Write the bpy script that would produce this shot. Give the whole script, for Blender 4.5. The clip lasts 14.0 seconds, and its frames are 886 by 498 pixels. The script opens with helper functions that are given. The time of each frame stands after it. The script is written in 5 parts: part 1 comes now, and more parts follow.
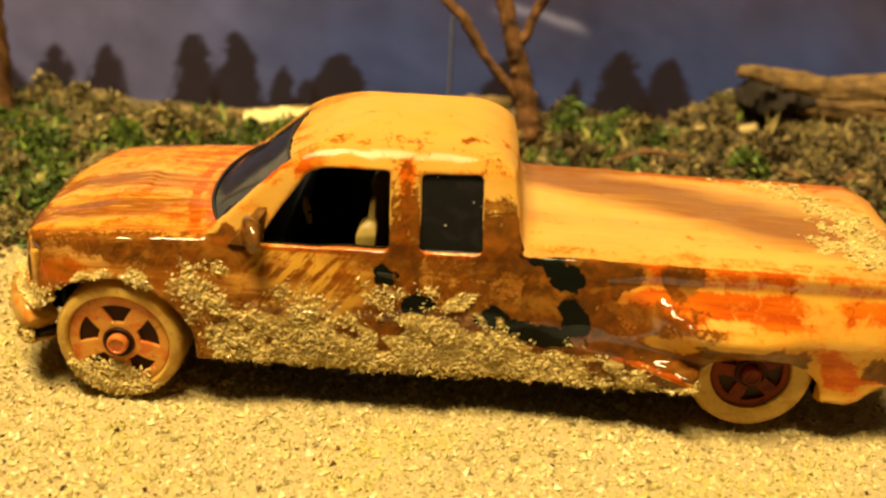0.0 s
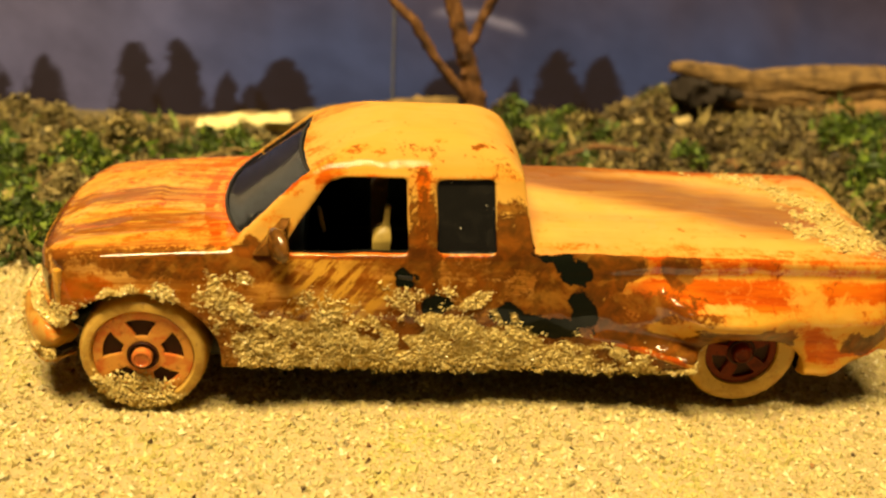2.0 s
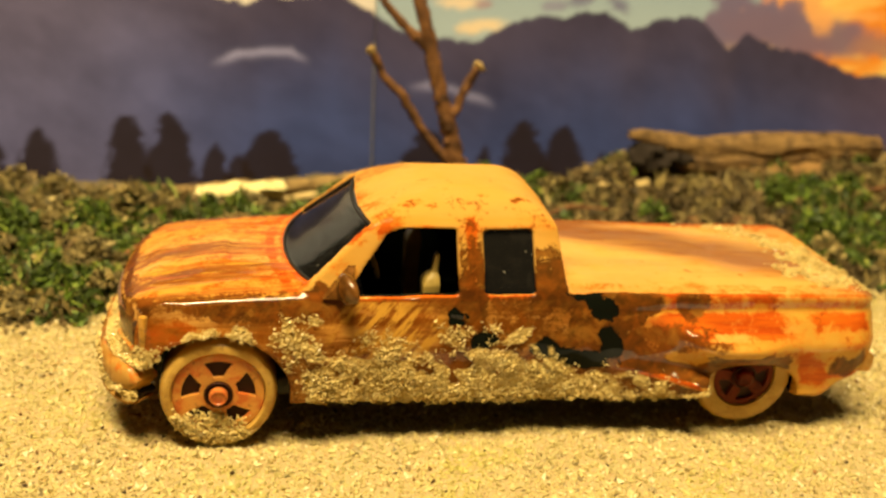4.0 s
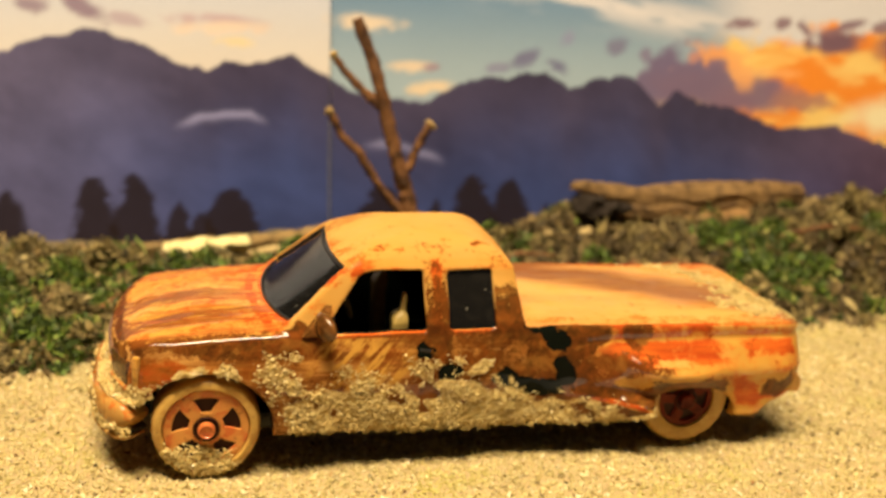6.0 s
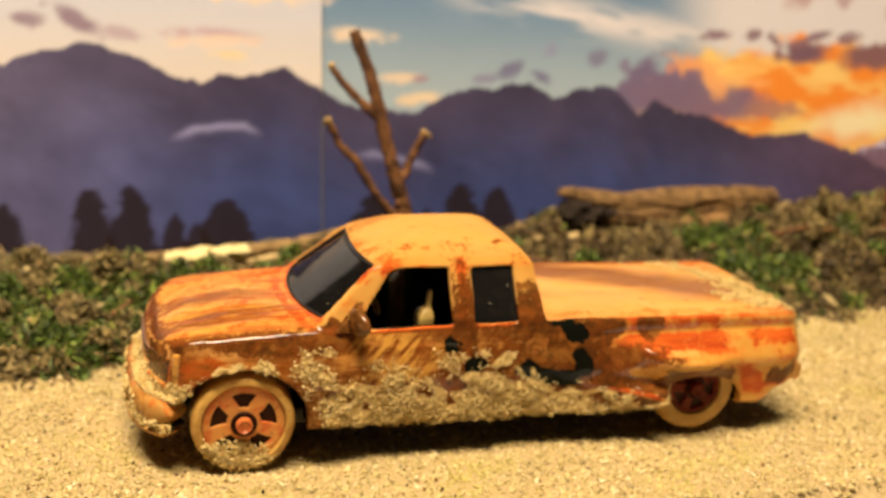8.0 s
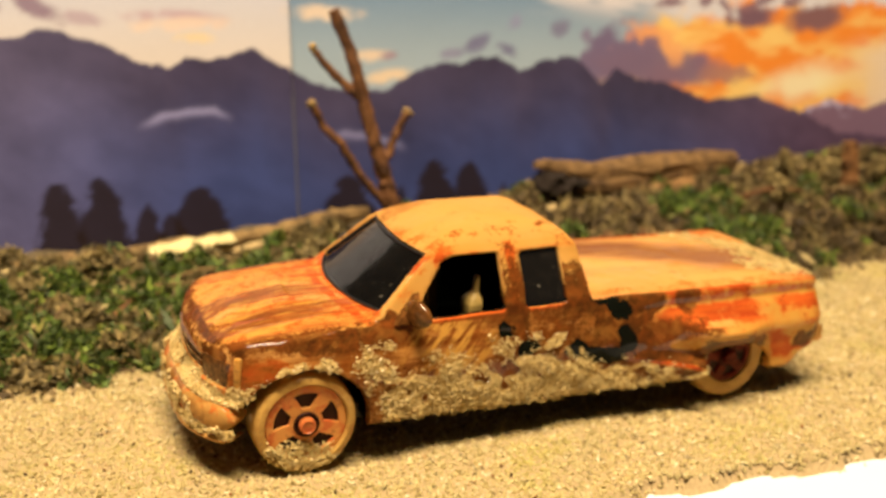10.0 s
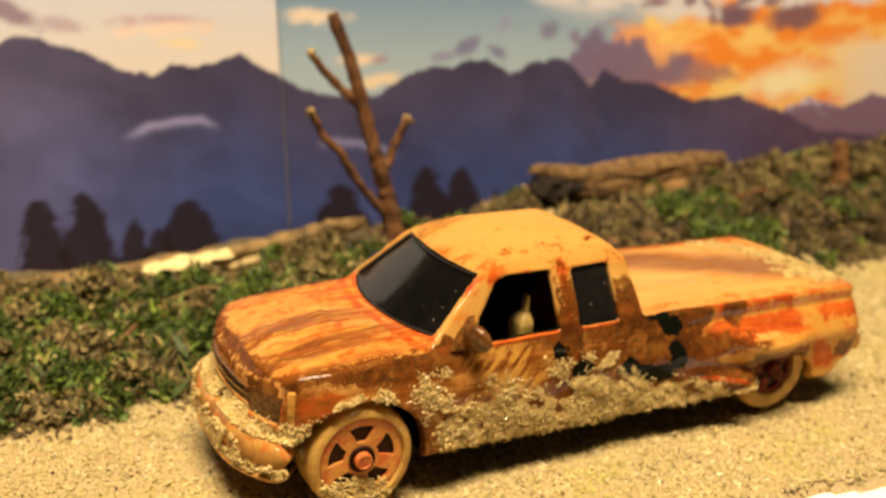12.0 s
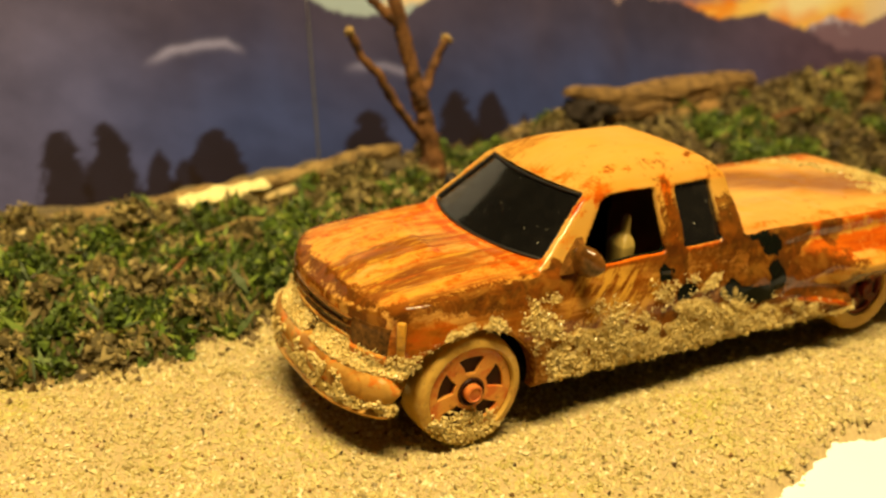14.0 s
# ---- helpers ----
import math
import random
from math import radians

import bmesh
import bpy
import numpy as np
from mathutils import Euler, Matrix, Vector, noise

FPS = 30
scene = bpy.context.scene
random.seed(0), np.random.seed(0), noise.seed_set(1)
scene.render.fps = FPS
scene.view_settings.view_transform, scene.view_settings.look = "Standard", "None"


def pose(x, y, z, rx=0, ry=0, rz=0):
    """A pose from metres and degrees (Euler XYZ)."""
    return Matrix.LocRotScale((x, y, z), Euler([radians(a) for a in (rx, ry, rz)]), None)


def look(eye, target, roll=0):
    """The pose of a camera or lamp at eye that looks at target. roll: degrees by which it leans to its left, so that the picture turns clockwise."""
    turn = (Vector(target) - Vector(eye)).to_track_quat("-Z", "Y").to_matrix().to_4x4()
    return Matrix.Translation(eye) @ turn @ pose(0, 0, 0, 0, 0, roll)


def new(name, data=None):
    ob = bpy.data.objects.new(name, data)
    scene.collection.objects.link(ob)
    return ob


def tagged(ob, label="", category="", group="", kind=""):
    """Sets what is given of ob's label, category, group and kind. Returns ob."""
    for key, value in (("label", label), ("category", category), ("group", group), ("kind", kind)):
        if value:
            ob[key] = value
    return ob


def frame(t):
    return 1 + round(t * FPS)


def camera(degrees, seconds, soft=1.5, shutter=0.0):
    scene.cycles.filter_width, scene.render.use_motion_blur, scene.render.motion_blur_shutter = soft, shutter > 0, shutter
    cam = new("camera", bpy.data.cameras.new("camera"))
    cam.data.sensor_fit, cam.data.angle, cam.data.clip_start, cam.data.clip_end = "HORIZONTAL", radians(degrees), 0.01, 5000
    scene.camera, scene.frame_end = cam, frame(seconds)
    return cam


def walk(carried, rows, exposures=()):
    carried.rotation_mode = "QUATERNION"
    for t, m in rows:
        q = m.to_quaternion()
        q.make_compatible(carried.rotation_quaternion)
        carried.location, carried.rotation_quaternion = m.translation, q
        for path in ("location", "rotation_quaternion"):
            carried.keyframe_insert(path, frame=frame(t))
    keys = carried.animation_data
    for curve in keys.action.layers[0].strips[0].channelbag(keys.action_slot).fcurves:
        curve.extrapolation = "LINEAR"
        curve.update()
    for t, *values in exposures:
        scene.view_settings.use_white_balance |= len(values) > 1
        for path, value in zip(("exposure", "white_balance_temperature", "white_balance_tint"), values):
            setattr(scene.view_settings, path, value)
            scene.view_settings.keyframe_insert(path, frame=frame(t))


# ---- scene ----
MM = 0.001  # the model is laid out in millimetres

# ---- camera ----
cam = camera(45.6, 14.0, soft=2.4)
cam.data.dof.use_dof, cam.data.dof.focus_distance, cam.data.dof.aperture_fstop = True, 0.090, 40
ROWS = [  # seconds, millimetres, degrees
    (0.0, 28.95, -75.38, 47.6, 67.212, -2.51, 2.975),
    (0.5, 26.05, -75.57, 46.8, 66.811, -2.664, 1.684),
    (1.0, 24.08, -76.37, 48.1, 66.79, -2.823, 0.227),
    (1.5, 22.22, -76.8, 48.56, 67.003, -2.88, -1.811),
    (2.0, 17.58, -79.11, 49.68, 67.047, -2.743, -4.011),
    (2.2, 16.06, -80.37, 50.17, 67.731, -2.698, -4.406),
    (4.3, 2.28, -90.11, 50.27, 72.088, -3.333, -10.588),
    (4.5, 2.32, -91.04, 48.82, 72.554, -3.149, -11.09),
    (5.0, 0.86, -93.13, 49.65, 73.066, -3.112, -11.656),
    (5.5, -0.62, -95.26, 49.58, 74.566, -3.282, -12.117),
    (6.0, -1.72, -97.92, 51.15, 74.944, -3.032, -13.23),
    (6.5, -4.44, -100.48, 50.75, 74.846, -2.838, -13.74),
    (7.0, -6.28, -101.33, 49.87, 75.311, -2.954, -14.094),
    (7.5, -8.08, -101.6, 49.46, 75.377, -2.882, -14.697),
    (8.0, -10.86, -100.65, 49.75, 76.109, -2.866, -16.25),
    (8.5, -15.32, -99.67, 49.81, 76.184, -3.135, -17.674),
    (9.0, -20.35, -97.67, 50.37, 75.977, -2.871, -19.605),
    (9.2, -22.03, -96.76, 50.51, 75.516, -2.533, -20.332),
    (11.5, -32.94, -85.47, 51.31, 74.37, -1.508, -26.633),
    (12.0, -35.88, -82.4, 51.43, 74.401, -1.471, -27.237),
    (12.5, -39.41, -78.87, 51.66, 74.293, -1.202, -27.493),
    (13.0, -42.55, -73.8, 50.5, 72.244, -0.85, -28.033),
    (13.5, -45.13, -71.15, 49.59, 71.292, -1.094, -29.085),
    (14.0, -45.2, -70.49, 47.71, 71.053, -1.063, -29.947),
]
EXPOSURES = [(0.0, 0.03, 8200, -1), (1.0, 0.03, 7600, -1), (2.2, 0.03, 8200, -1), (5.0, 0.0, 6900, 3), (6.0, 0.0, 6400, 10), (9.0, -0.04, 6250, 17), (12.0, -0.07, 6400, 14), (13.2, -0.15, 8100, 5), (14.0, -0.14, 8200, 0)]
walk(cam, [(t, pose(x * MM, y * MM, z * MM, rx, ry, rz)) for t, x, y, z, rx, ry, rz in ROWS], EXPOSURES)

# ---- light: one warm room lamp over the table, and the dim room ----
world = bpy.data.worlds.new("room")
scene.world = world
world.use_nodes = True
world.node_tree.nodes["Background"].inputs[0].default_value = (1.0, 0.80, 0.52, 1)
world.node_tree.nodes["Background"].inputs[1].default_value = 0.03
lamp_data = bpy.data.lights.new("ceiling_lamp", "AREA")
lamp_data.shape, lamp_data.size, lamp_data.size_y, lamp_data.energy, lamp_data.color = "ELLIPSE", 0.34, 0.10, 6.5, (1.0, 0.79, 0.495)
lamp = new("ceiling_lamp", lamp_data)
lamp.matrix_world = look((-0.06, -0.122, 0.495), (0.03, 0.03, 0.0))


# ---- numbers: noise, ramps ----
def hashed(i, j, k, seed):
    n = (i.astype(np.int64) * 73856093) ^ (j.astype(np.int64) * 19349663) ^ (k.astype(np.int64) * 83492791) ^ (seed * 2654435)
    n = n & 0x7FFFFFFF
    n = ((n << 13) ^ n) & 0x7FFFFFFF
    n = (n * ((n * n * 15731 + 789221) & 0x7FFFFFFF) + 1376312589) & 0x7FFFFFFF
    return n / 0x7FFFFFFF


def value_noise(x, y, z, seed):
    x, y, z = np.broadcast_arrays(np.asarray(x, float), np.asarray(y, float), np.asarray(z, float))
    i, j, k = np.floor(x), np.floor(y), np.floor(z)
    u, v, w = x - i, y - j, z - k
    u, v, w = u * u * (3 - 2 * u), v * v * (3 - 2 * v), w * w * (3 - 2 * w)
    out = 0.0
    for a in (0, 1):
        for b in (0, 1):
            for c in (0, 1):
                weight = (u if a else 1 - u) * (v if b else 1 - v) * (w if c else 1 - w)
                out = out + weight * hashed(i + a, j + b, k + c, seed)
    return out


def fbm(x, y, z=0.0, size=1.0, octaves=4, seed=1):
    """Fractal noise, 0 to 1, of the given feature size."""
    total, amount, out = 0.0, 1.0, 0.0
    for o in range(octaves):
        f = 2**o / size
        out = out + amount * value_noise(np.asarray(x) * f + 13.7 * o, np.asarray(y) * f + 7.1 * o, np.asarray(z) * f, seed + o)
        total, amount = total + amount, amount * 0.5
    return out / total


def ramp(v, a, b):
    t = np.clip((np.asarray(v, float) - a) / (b - a), 0, 1)
    return t * t * (3 - 2 * t)


def blob(x, y, cx, cy, rx, ry, turn=0.0):
    """1 in the middle of an ellipse, 0 at its rim and beyond, soft."""
    c, s = math.cos(radians(turn)), math.sin(radians(turn))
    dx, dy = x - cx, y - cy
    u, v = (c * dx + s * dy) / rx, (c * dy - s * dx) / ry
    return np.clip(1 - np.sqrt(u * u + v * v), 0, 1)


# ---- meshes and things ----
def flat_mesh(name, verts, faces, smooth=False):
    """A mesh from vertices in millimetres and faces of equal corner count."""
    me = bpy.data.meshes.new(name)
    verts, faces = np.asarray(verts, np.float32) * MM, np.asarray(faces, np.int32)
    corners = faces.shape[1]
    me.vertices.add(len(verts))
    me.vertices.foreach_set("co", verts.ravel())
    me.loops.add(faces.size)
    me.loops.foreach_set("vertex_index", faces.ravel())
    me.polygons.add(len(faces))
    me.polygons.foreach_set("loop_start", np.arange(0, faces.size, corners, dtype=np.int32))
    me.polygons.foreach_set("loop_total", np.full(len(faces), corners, np.int32))
    me.polygons.foreach_set("use_smooth", np.full(len(faces), smooth))
    me.update(calc_edges=True)
    me.validate()
    return me


def bm_mesh(name, bm, smooth=True, angle=40):
    """A mesh from a bmesh in millimetres."""
    bmesh.ops.recalc_face_normals(bm, faces=bm.faces[:])
    me = bpy.data.meshes.new(name)
    bm.to_mesh(me)
    bm.free()
    me.transform(Matrix.Scale(MM, 4))
    if smooth:
        me.polygons.foreach_set("use_smooth", [True] * len(me.polygons))
        me.set_sharp_from_angle(angle=radians(angle))
    return me


def thing(name, place, label, category, group="", kind="", turn=(0, 0, 0)):
    ob = new(name)
    ob.matrix_world = pose(*(v * MM for v in place), *turn)
    ob.empty_display_size = 0.004
    return tagged(ob, label, category, group, kind)


def part(name, shape, material, parent=None, label="", place=(0, 0, 0), turn=(0, 0, 0), kind="", angle=40):
    """A bmesh in millimetres, or a mesh, as one object under a thing or a part."""
    me = shape if isinstance(shape, bpy.types.Mesh) else bm_mesh(name, shape, angle=angle)
    ob = new(name, me)
    if material and not me.materials:
        me.materials.append(material)
    ob.parent = parent
    ob.matrix_basis = pose(*(v * MM for v in place), *turn)
    return tagged(ob, label, kind=kind)


def solo(name, shape, material, label, category, place=(0, 0, 0), turn=(0, 0, 0), group="", kind="", angle=40):
    ob = part(name, shape, material, None, label, place, turn, kind, angle)
    return tagged(ob, "", category, group)


GRAIN = np.array([(1, 0, 0), (-0.5, 0.866, 0), (-0.5, -0.866, 0), (0.1, 0, 1), (-0.1, 0, -1)], float) * 1.12
GRAIN_FACES = np.array([(0, 1, 3), (1, 2, 3), (2, 0, 3), (1, 0, 4), (2, 1, 4), (0, 2, 4)])


def grains(name, centres, sizes, aspect=(1, 1, 1), seed=1, rough=0.35, tip=None, smooth=False, lay=None):
    """Many small angular grains, crumbs, leaves or fibres in one mesh; each is turned and bent its own way.
    tip: how far each may lean from standing upright, in degrees; None: any way at all.
    lay: the surface normal under each, on which it lies flat, its length rising gently along x."""
    rng = np.random.default_rng(seed)
    n = len(centres)
    shape = GRAIN[None] * (1 + rough * (rng.random((n, 5, 3)) * 2 - 1)) + rough * 0.5 * (rng.random((n, 5, 3)) * 2 - 1)
    shape = shape * np.asarray(aspect) * np.asarray(sizes)[:, None, None]
    if tip is None:
        q = rng.normal(size=(n, 4))
    else:
        lean, way, spin = np.radians(tip) * rng.random(n) ** 0.7, rng.random(n) * 2 * np.pi, rng.random(n) * np.pi
        ax, ay = np.cos(way) * np.sin(lean / 2), np.sin(way) * np.sin(lean / 2)
        cw, cs = np.cos(lean / 2), np.sin(spin)
        c0 = np.cos(spin)
        q = np.stack([cw * c0, ax * c0 + ay * cs, ay * c0 - ax * cs, cw * cs], 1)
    q /= np.linalg.norm(q, axis=1, keepdims=True)
    w, x, y, z = q.T
    turn = np.stack([1 - 2 * (y * y + z * z), 2 * (x * y - z * w), 2 * (x * z + y * w), 2 * (x * y + z * w), 1 - 2 * (x * x + z * z), 2 * (y * z - x * w), 2 * (x * z - y * w), 2 * (y * z + x * w), 1 - 2 * (x * x + y * y)], 1).reshape(n, 3, 3)
    if lay is not None:
        angle, up = np.radians(22 + 34 * rng.normal(size=n)), lay / np.linalg.norm(lay, axis=1, keepdims=True)
        along = np.stack([np.cos(angle), 0 * angle, np.sin(angle)], 1)
        along -= up * (along * up).sum(1, keepdims=True)
        along /= np.linalg.norm(along, axis=1, keepdims=True) + 1e-6
        turn = np.stack([along, np.cross(up, along), up], 2)
    verts = np.einsum("nij,nkj->nki", turn, shape) + np.asarray(centres)[:, None]
    faces = GRAIN_FACES[None] + 5 * np.arange(n)[:, None, None]
    return flat_mesh(name, verts.reshape(-1, 3), faces.reshape(-1, 3), smooth)


def loft(rings, caps=True):
    """A closed solid from rings of equally many points."""
    bm = bmesh.new()
    rows = [[bm.verts.new(p) for p in ring] for ring in rings]
    n = len(rows[0])
    for a, b in zip(rows, rows[1:]):
        for i in range(n):
            bm.faces.new((a[i], a[(i + 1) % n], b[(i + 1) % n], b[i]))
    if caps:
        bm.faces.new(rows[0][::-1])
        bm.faces.new(rows[-1])
    bmesh.ops.recalc_face_normals(bm, faces=bm.faces[:])
    return bm


def lathe(profile, steps=48):
    """A turned solid round the y axis from (radius, y) pairs; the ends lie on the axis."""
    rings = [[(r * math.cos(2 * math.pi * i / steps), y, r * math.sin(2 * math.pi * i / steps)) for i in range(steps)] for r, y in profile]
    return loft(rings)


def box(x0, x1, y0, y1, z0, z1, bevel=0.0, segments=2):
    bm = bmesh.new()
    bmesh.ops.create_cube(bm, size=1)
    for v in bm.verts:
        v.co = ((x0 + x1) / 2 + v.co.x * (x1 - x0), (y0 + y1) / 2 + v.co.y * (y1 - y0), (z0 + z1) / 2 + v.co.z * (z1 - z0))
    if bevel:
        bmesh.ops.bevel(bm, geom=bm.edges[:], offset=bevel, segments=segments, affect="EDGES", profile=0.5)
    return bm


def limb(points, radii, sides=14, rough=0.12, seed=0, steps=6, grain=1.0):
    """A knobbly, tapered stick along a bent line."""
    pts, rad = [], []
    for a in range(len(points) - 1):
        for s in range(steps):
            t = s / steps
            pts.append(Vector(points[a]).lerp(Vector(points[a + 1]), t))
            rad.append(radii[a] + (radii[a + 1] - radii[a]) * t)
    pts.append(Vector(points[-1])), rad.append(radii[-1])
    rings = []
    for n, (p, r) in enumerate(zip(pts, rad)):
        way = (pts[min(n + 1, len(pts) - 1)] - pts[max(n - 1, 0)]).normalized()
        side = way.cross(Vector((0, 1, 0.1))).normalized()
        up = side.cross(way)
        ring = []
        for i in range(sides):
            a = 2 * math.pi * i / sides
            d = side * math.cos(a) + up * math.sin(a)
            q = p + d * r
            k = noise.noise(Vector((q.x * 0.9 * grain + seed, q.y * 0.9, q.z * 0.9))) + 0.6 * noise.noise(Vector((q.x * 2.4 * grain, q.y * 2.4 + seed, q.z * 2.4)))
            ring.append(q + d * r * rough * k * 1.6)
        rings.append(ring)
    return loft(rings)


# ---- materials ----
class Nodes:
    def __init__(self, name):
        self.mat = bpy.data.materials.new(name)
        self.mat.use_nodes = True
        self.tree = self.mat.node_tree
        self.bsdf = self.tree.nodes["Principled BSDF"]
        self.coords = self.tree.nodes.new("ShaderNodeTexCoord").outputs["Object"]

    def node(self, kind, **values):
        return self.tree.nodes.new(kind)

    def link(self, a, b):
        self.tree.links.new(a, b)

    def set(self, socket, value):
        if isinstance(value, bpy.types.NodeSocket):
            self.link(value, socket)
        else:
            socket.default_value = value

    def mm(self, stretch=(1, 1, 1), tilt=0.0):
        vector = self.coords
        if tilt:
            turn = self.node("ShaderNodeMapping")
            self.link(vector, turn.inputs["Vector"])
            turn.inputs["Rotation"].default_value = (0, radians(tilt), 0)
            vector = turn.outputs[0]
        n = self.node("ShaderNodeMapping")
        self.link(vector, n.inputs["Vector"])
        n.inputs["Scale"].default_value = tuple(1000 * s for s in stretch)
        return n.outputs[0]

    def noise(self, size, detail=4.0, stretch=(1, 1, 1), rough=0.55, warp=0.0, tilt=0.0):
        """Noise of features of that many millimetres."""
        n = self.node("ShaderNodeTexNoise")
        self.link(self.mm(stretch, tilt), n.inputs["Vector"])
        n.inputs["Scale"].default_value, n.inputs["Detail"].default_value = 1 / size, detail
        n.inputs["Roughness"].default_value, n.inputs["Distortion"].default_value = rough, warp
        return n.outputs["Fac"]

    def math(self, what, a, b=0.0, c=0.0):
        n = self.node("ShaderNodeMath")
        n.operation = what
        for s, v in zip(n.inputs, (a, b, c)):
            self.set(s, v)
        return n.outputs[0]

    def step(self, v, a, b, lo=0.0, hi=1.0):
        n = self.node("ShaderNodeMapRange")
        for s, x in zip(n.inputs, (v, a, b, lo, hi)):
            self.set(s, x)
        return n.outputs[0]

    def mix(self, fac, a, b, how="MIX"):
        n = self.node("ShaderNodeMix")
        n.data_type, n.blend_type = "RGBA", how
        self.set(n.inputs[0], fac)
        for s, v in ((n.inputs[6], a), (n.inputs[7], b)):
            self.set(s, (*v, 1.0) if isinstance(v, tuple) and len(v) == 3 else v)
        return n.outputs[2]

    def ramp(self, v, *stops):
        n = self.node("ShaderNodeValToRGB")
        self.set(n.inputs[0], v)
        el = n.color_ramp.elements
        while len(el) < len(stops):
            el.new(0.5)
        for e, (at, colour) in zip(el, stops):
            e.position, e.color = at, (*colour, 1)
        return n.outputs[0]

    def attr(self, name):
        n = self.node("ShaderNodeAttribute")
        n.attribute_name = name
        return n

    def island(self):
        return self.node("ShaderNodeNewGeometry").outputs["Random Per Island"]

    def bump(self, height, strength, depth_mm):
        n = self.node("ShaderNodeBump")
        n.inputs["Strength"].default_value, n.inputs["Distance"].default_value = strength, depth_mm * MM
        self.link(height, n.inputs["Height"])
        self.link(n.outputs[0], self.bsdf.inputs["Normal"])
        return n

    def done(self, colour, roughness=0.6, **more):
        self.set(self.bsdf.inputs["Base Color"], (*colour, 1.0) if isinstance(colour, tuple) else colour)
        self.set(self.bsdf.inputs["Roughness"], roughness)
        for key, value in more.items():
            self.set(self.bsdf.inputs[key.replace("_", " ")], value)
        return self.mat


TAN, BROWN, BLACK = (0.61, 0.35, 0.105), (0.070, 0.022, 0.005), (0.0055, 0.007, 0.0045)


def paint_material(name, masks, worn=0.0, base=None):
    """Layered toy paint: tan, orange and brown washes, black chips and shade painted black, under a clear coat."""
    m = Nodes(name)
    ragged = m.noise(1.35, 5, warp=0.7, rough=0.60)
    fine = m.noise(0.28, 3)
    streak = m.noise(0.9, 6, stretch=(0.10, 1, 1), rough=0.65)
    colour = m.mix(m.step(m.noise(5.0, 3), 0.35, 0.7), base or TAN, (0.64, 0.32, 0.075))
    colour = m.mix(m.step(streak, 0.48, 0.75, 0, 0.09), colour, (0.48, 0.18, 0.03))
    rough = m.step(m.noise(1.6, 4), 0.3, 0.7, 0.40, 0.60)
    if masks:
        colour = m.mix(m.attr("tint").outputs["Fac"], colour, (0.52, 0.215, 0.070))
        colour = m.mix(m.math("MULTIPLY", m.attr("gold").outputs["Fac"], 0.85), colour, (0.55, 0.275, 0.042))
        edge = m.math("ADD", m.math("MULTIPLY", m.math("SUBTRACT", ragged, 0.5), 1.7), m.math("MULTIPLY", m.math("SUBTRACT", fine, 0.5), 0.8))
        big = m.math("SUBTRACT", m.noise(2.6, 4, stretch=(0.55, 1, 1), warp=0.5), 0.5)
        edge = m.math("ADD", edge, m.math("MULTIPLY", big, 1.3))
        run = m.math("MULTIPLY", m.math("SUBTRACT", streak, 0.5), 1.8)
        orange = m.math("ADD", m.math("ADD", m.attr("orange").outputs["Fac"], edge), m.math("MULTIPLY", run, 0.55))
        colour = m.mix(m.step(orange, 0.15, 0.55, 0, 0.75), colour, (0.60, 0.19, 0.028))
        colour = m.mix(m.step(orange, 0.45, 0.80, 0, 0.95), colour, m.mix(m.step(streak, 0.40, 0.62), (0.40, 0.050, 0.008), (0.60, 0.115, 0.014)))
        wash = m.step(m.math("ADD", m.attr("wash").outputs["Fac"], run), 0.3, 0.85, 0, 0.9)
        colour = m.mix(wash, colour, m.mix(m.step(streak, 0.35, 0.65), (0.32, 0.095, 0.013), (0.12, 0.032, 0.005)))
        colour = m.mix(m.step(m.math("ADD", m.attr("haze").outputs["Fac"], m.math("MULTIPLY", run, 0.35)), 0.08, 0.80, 0, 0.85), colour, (0.20, 0.070, 0.022))
        brush = m.attr("brush").outputs["Fac"]
        colour = m.mix(m.math("MULTIPLY", brush, m.step(m.noise(0.65, 5, stretch=(0.07, 1, 1), rough=0.7), 0.52, 0.64, 0, 0.8)), colour, (0.60, 0.31, 0.048))
        colour = m.mix(m.math("MULTIPLY", brush, m.step(m.noise(0.8, 5, stretch=(0.08, 1.3, 1), rough=0.7, warp=0.3), 0.53, 0.66, 0, 0.75)), colour, (0.46, 0.095, 0.018))
        brown = m.step(m.math("ADD", m.attr("brown").outputs["Fac"], edge), 0.36, 0.66, 0, 0.96)
        colour = m.mix(brown, colour, m.mix(m.step(m.math("ADD", ragged, m.math("MULTIPLY", big, 0.6)), 0.38, 0.66), BROWN, (0.19, 0.054, 0.009)))
        gold = m.step(m.noise(2.6, 5, stretch=(0.7, 1, 1), warp=0.8, rough=0.65), 0.54, 0.66, 0, 0.42)
        colour = m.mix(m.math("MULTIPLY", gold, brown), colour, (0.42, 0.19, 0.035))
        lines = m.step(m.noise(0.75, 4, stretch=(1, 1, 0.09), rough=0.7, tilt=-40), 0.46, 0.56)
        colour = m.mix(m.math("MULTIPLY", lines, m.attr("scratch").outputs["Fac"]), colour, (0.60, 0.31, 0.055))
        # black carries the chips and the shade painted into recesses
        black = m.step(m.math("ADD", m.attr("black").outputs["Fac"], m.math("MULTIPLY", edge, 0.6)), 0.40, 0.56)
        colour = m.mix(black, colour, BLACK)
    if masks:
        sandy = m.step(m.math("ADD", m.attr("crust").outputs["Fac"], m.math("MULTIPLY", edge, 0.45)), 0.28, 0.72, 0, 0.92)
        colour = m.mix(sandy, colour, m.mix(m.step(fine, 0.35, 0.65), (0.40, 0.265, 0.08), (0.72, 0.535, 0.19)))
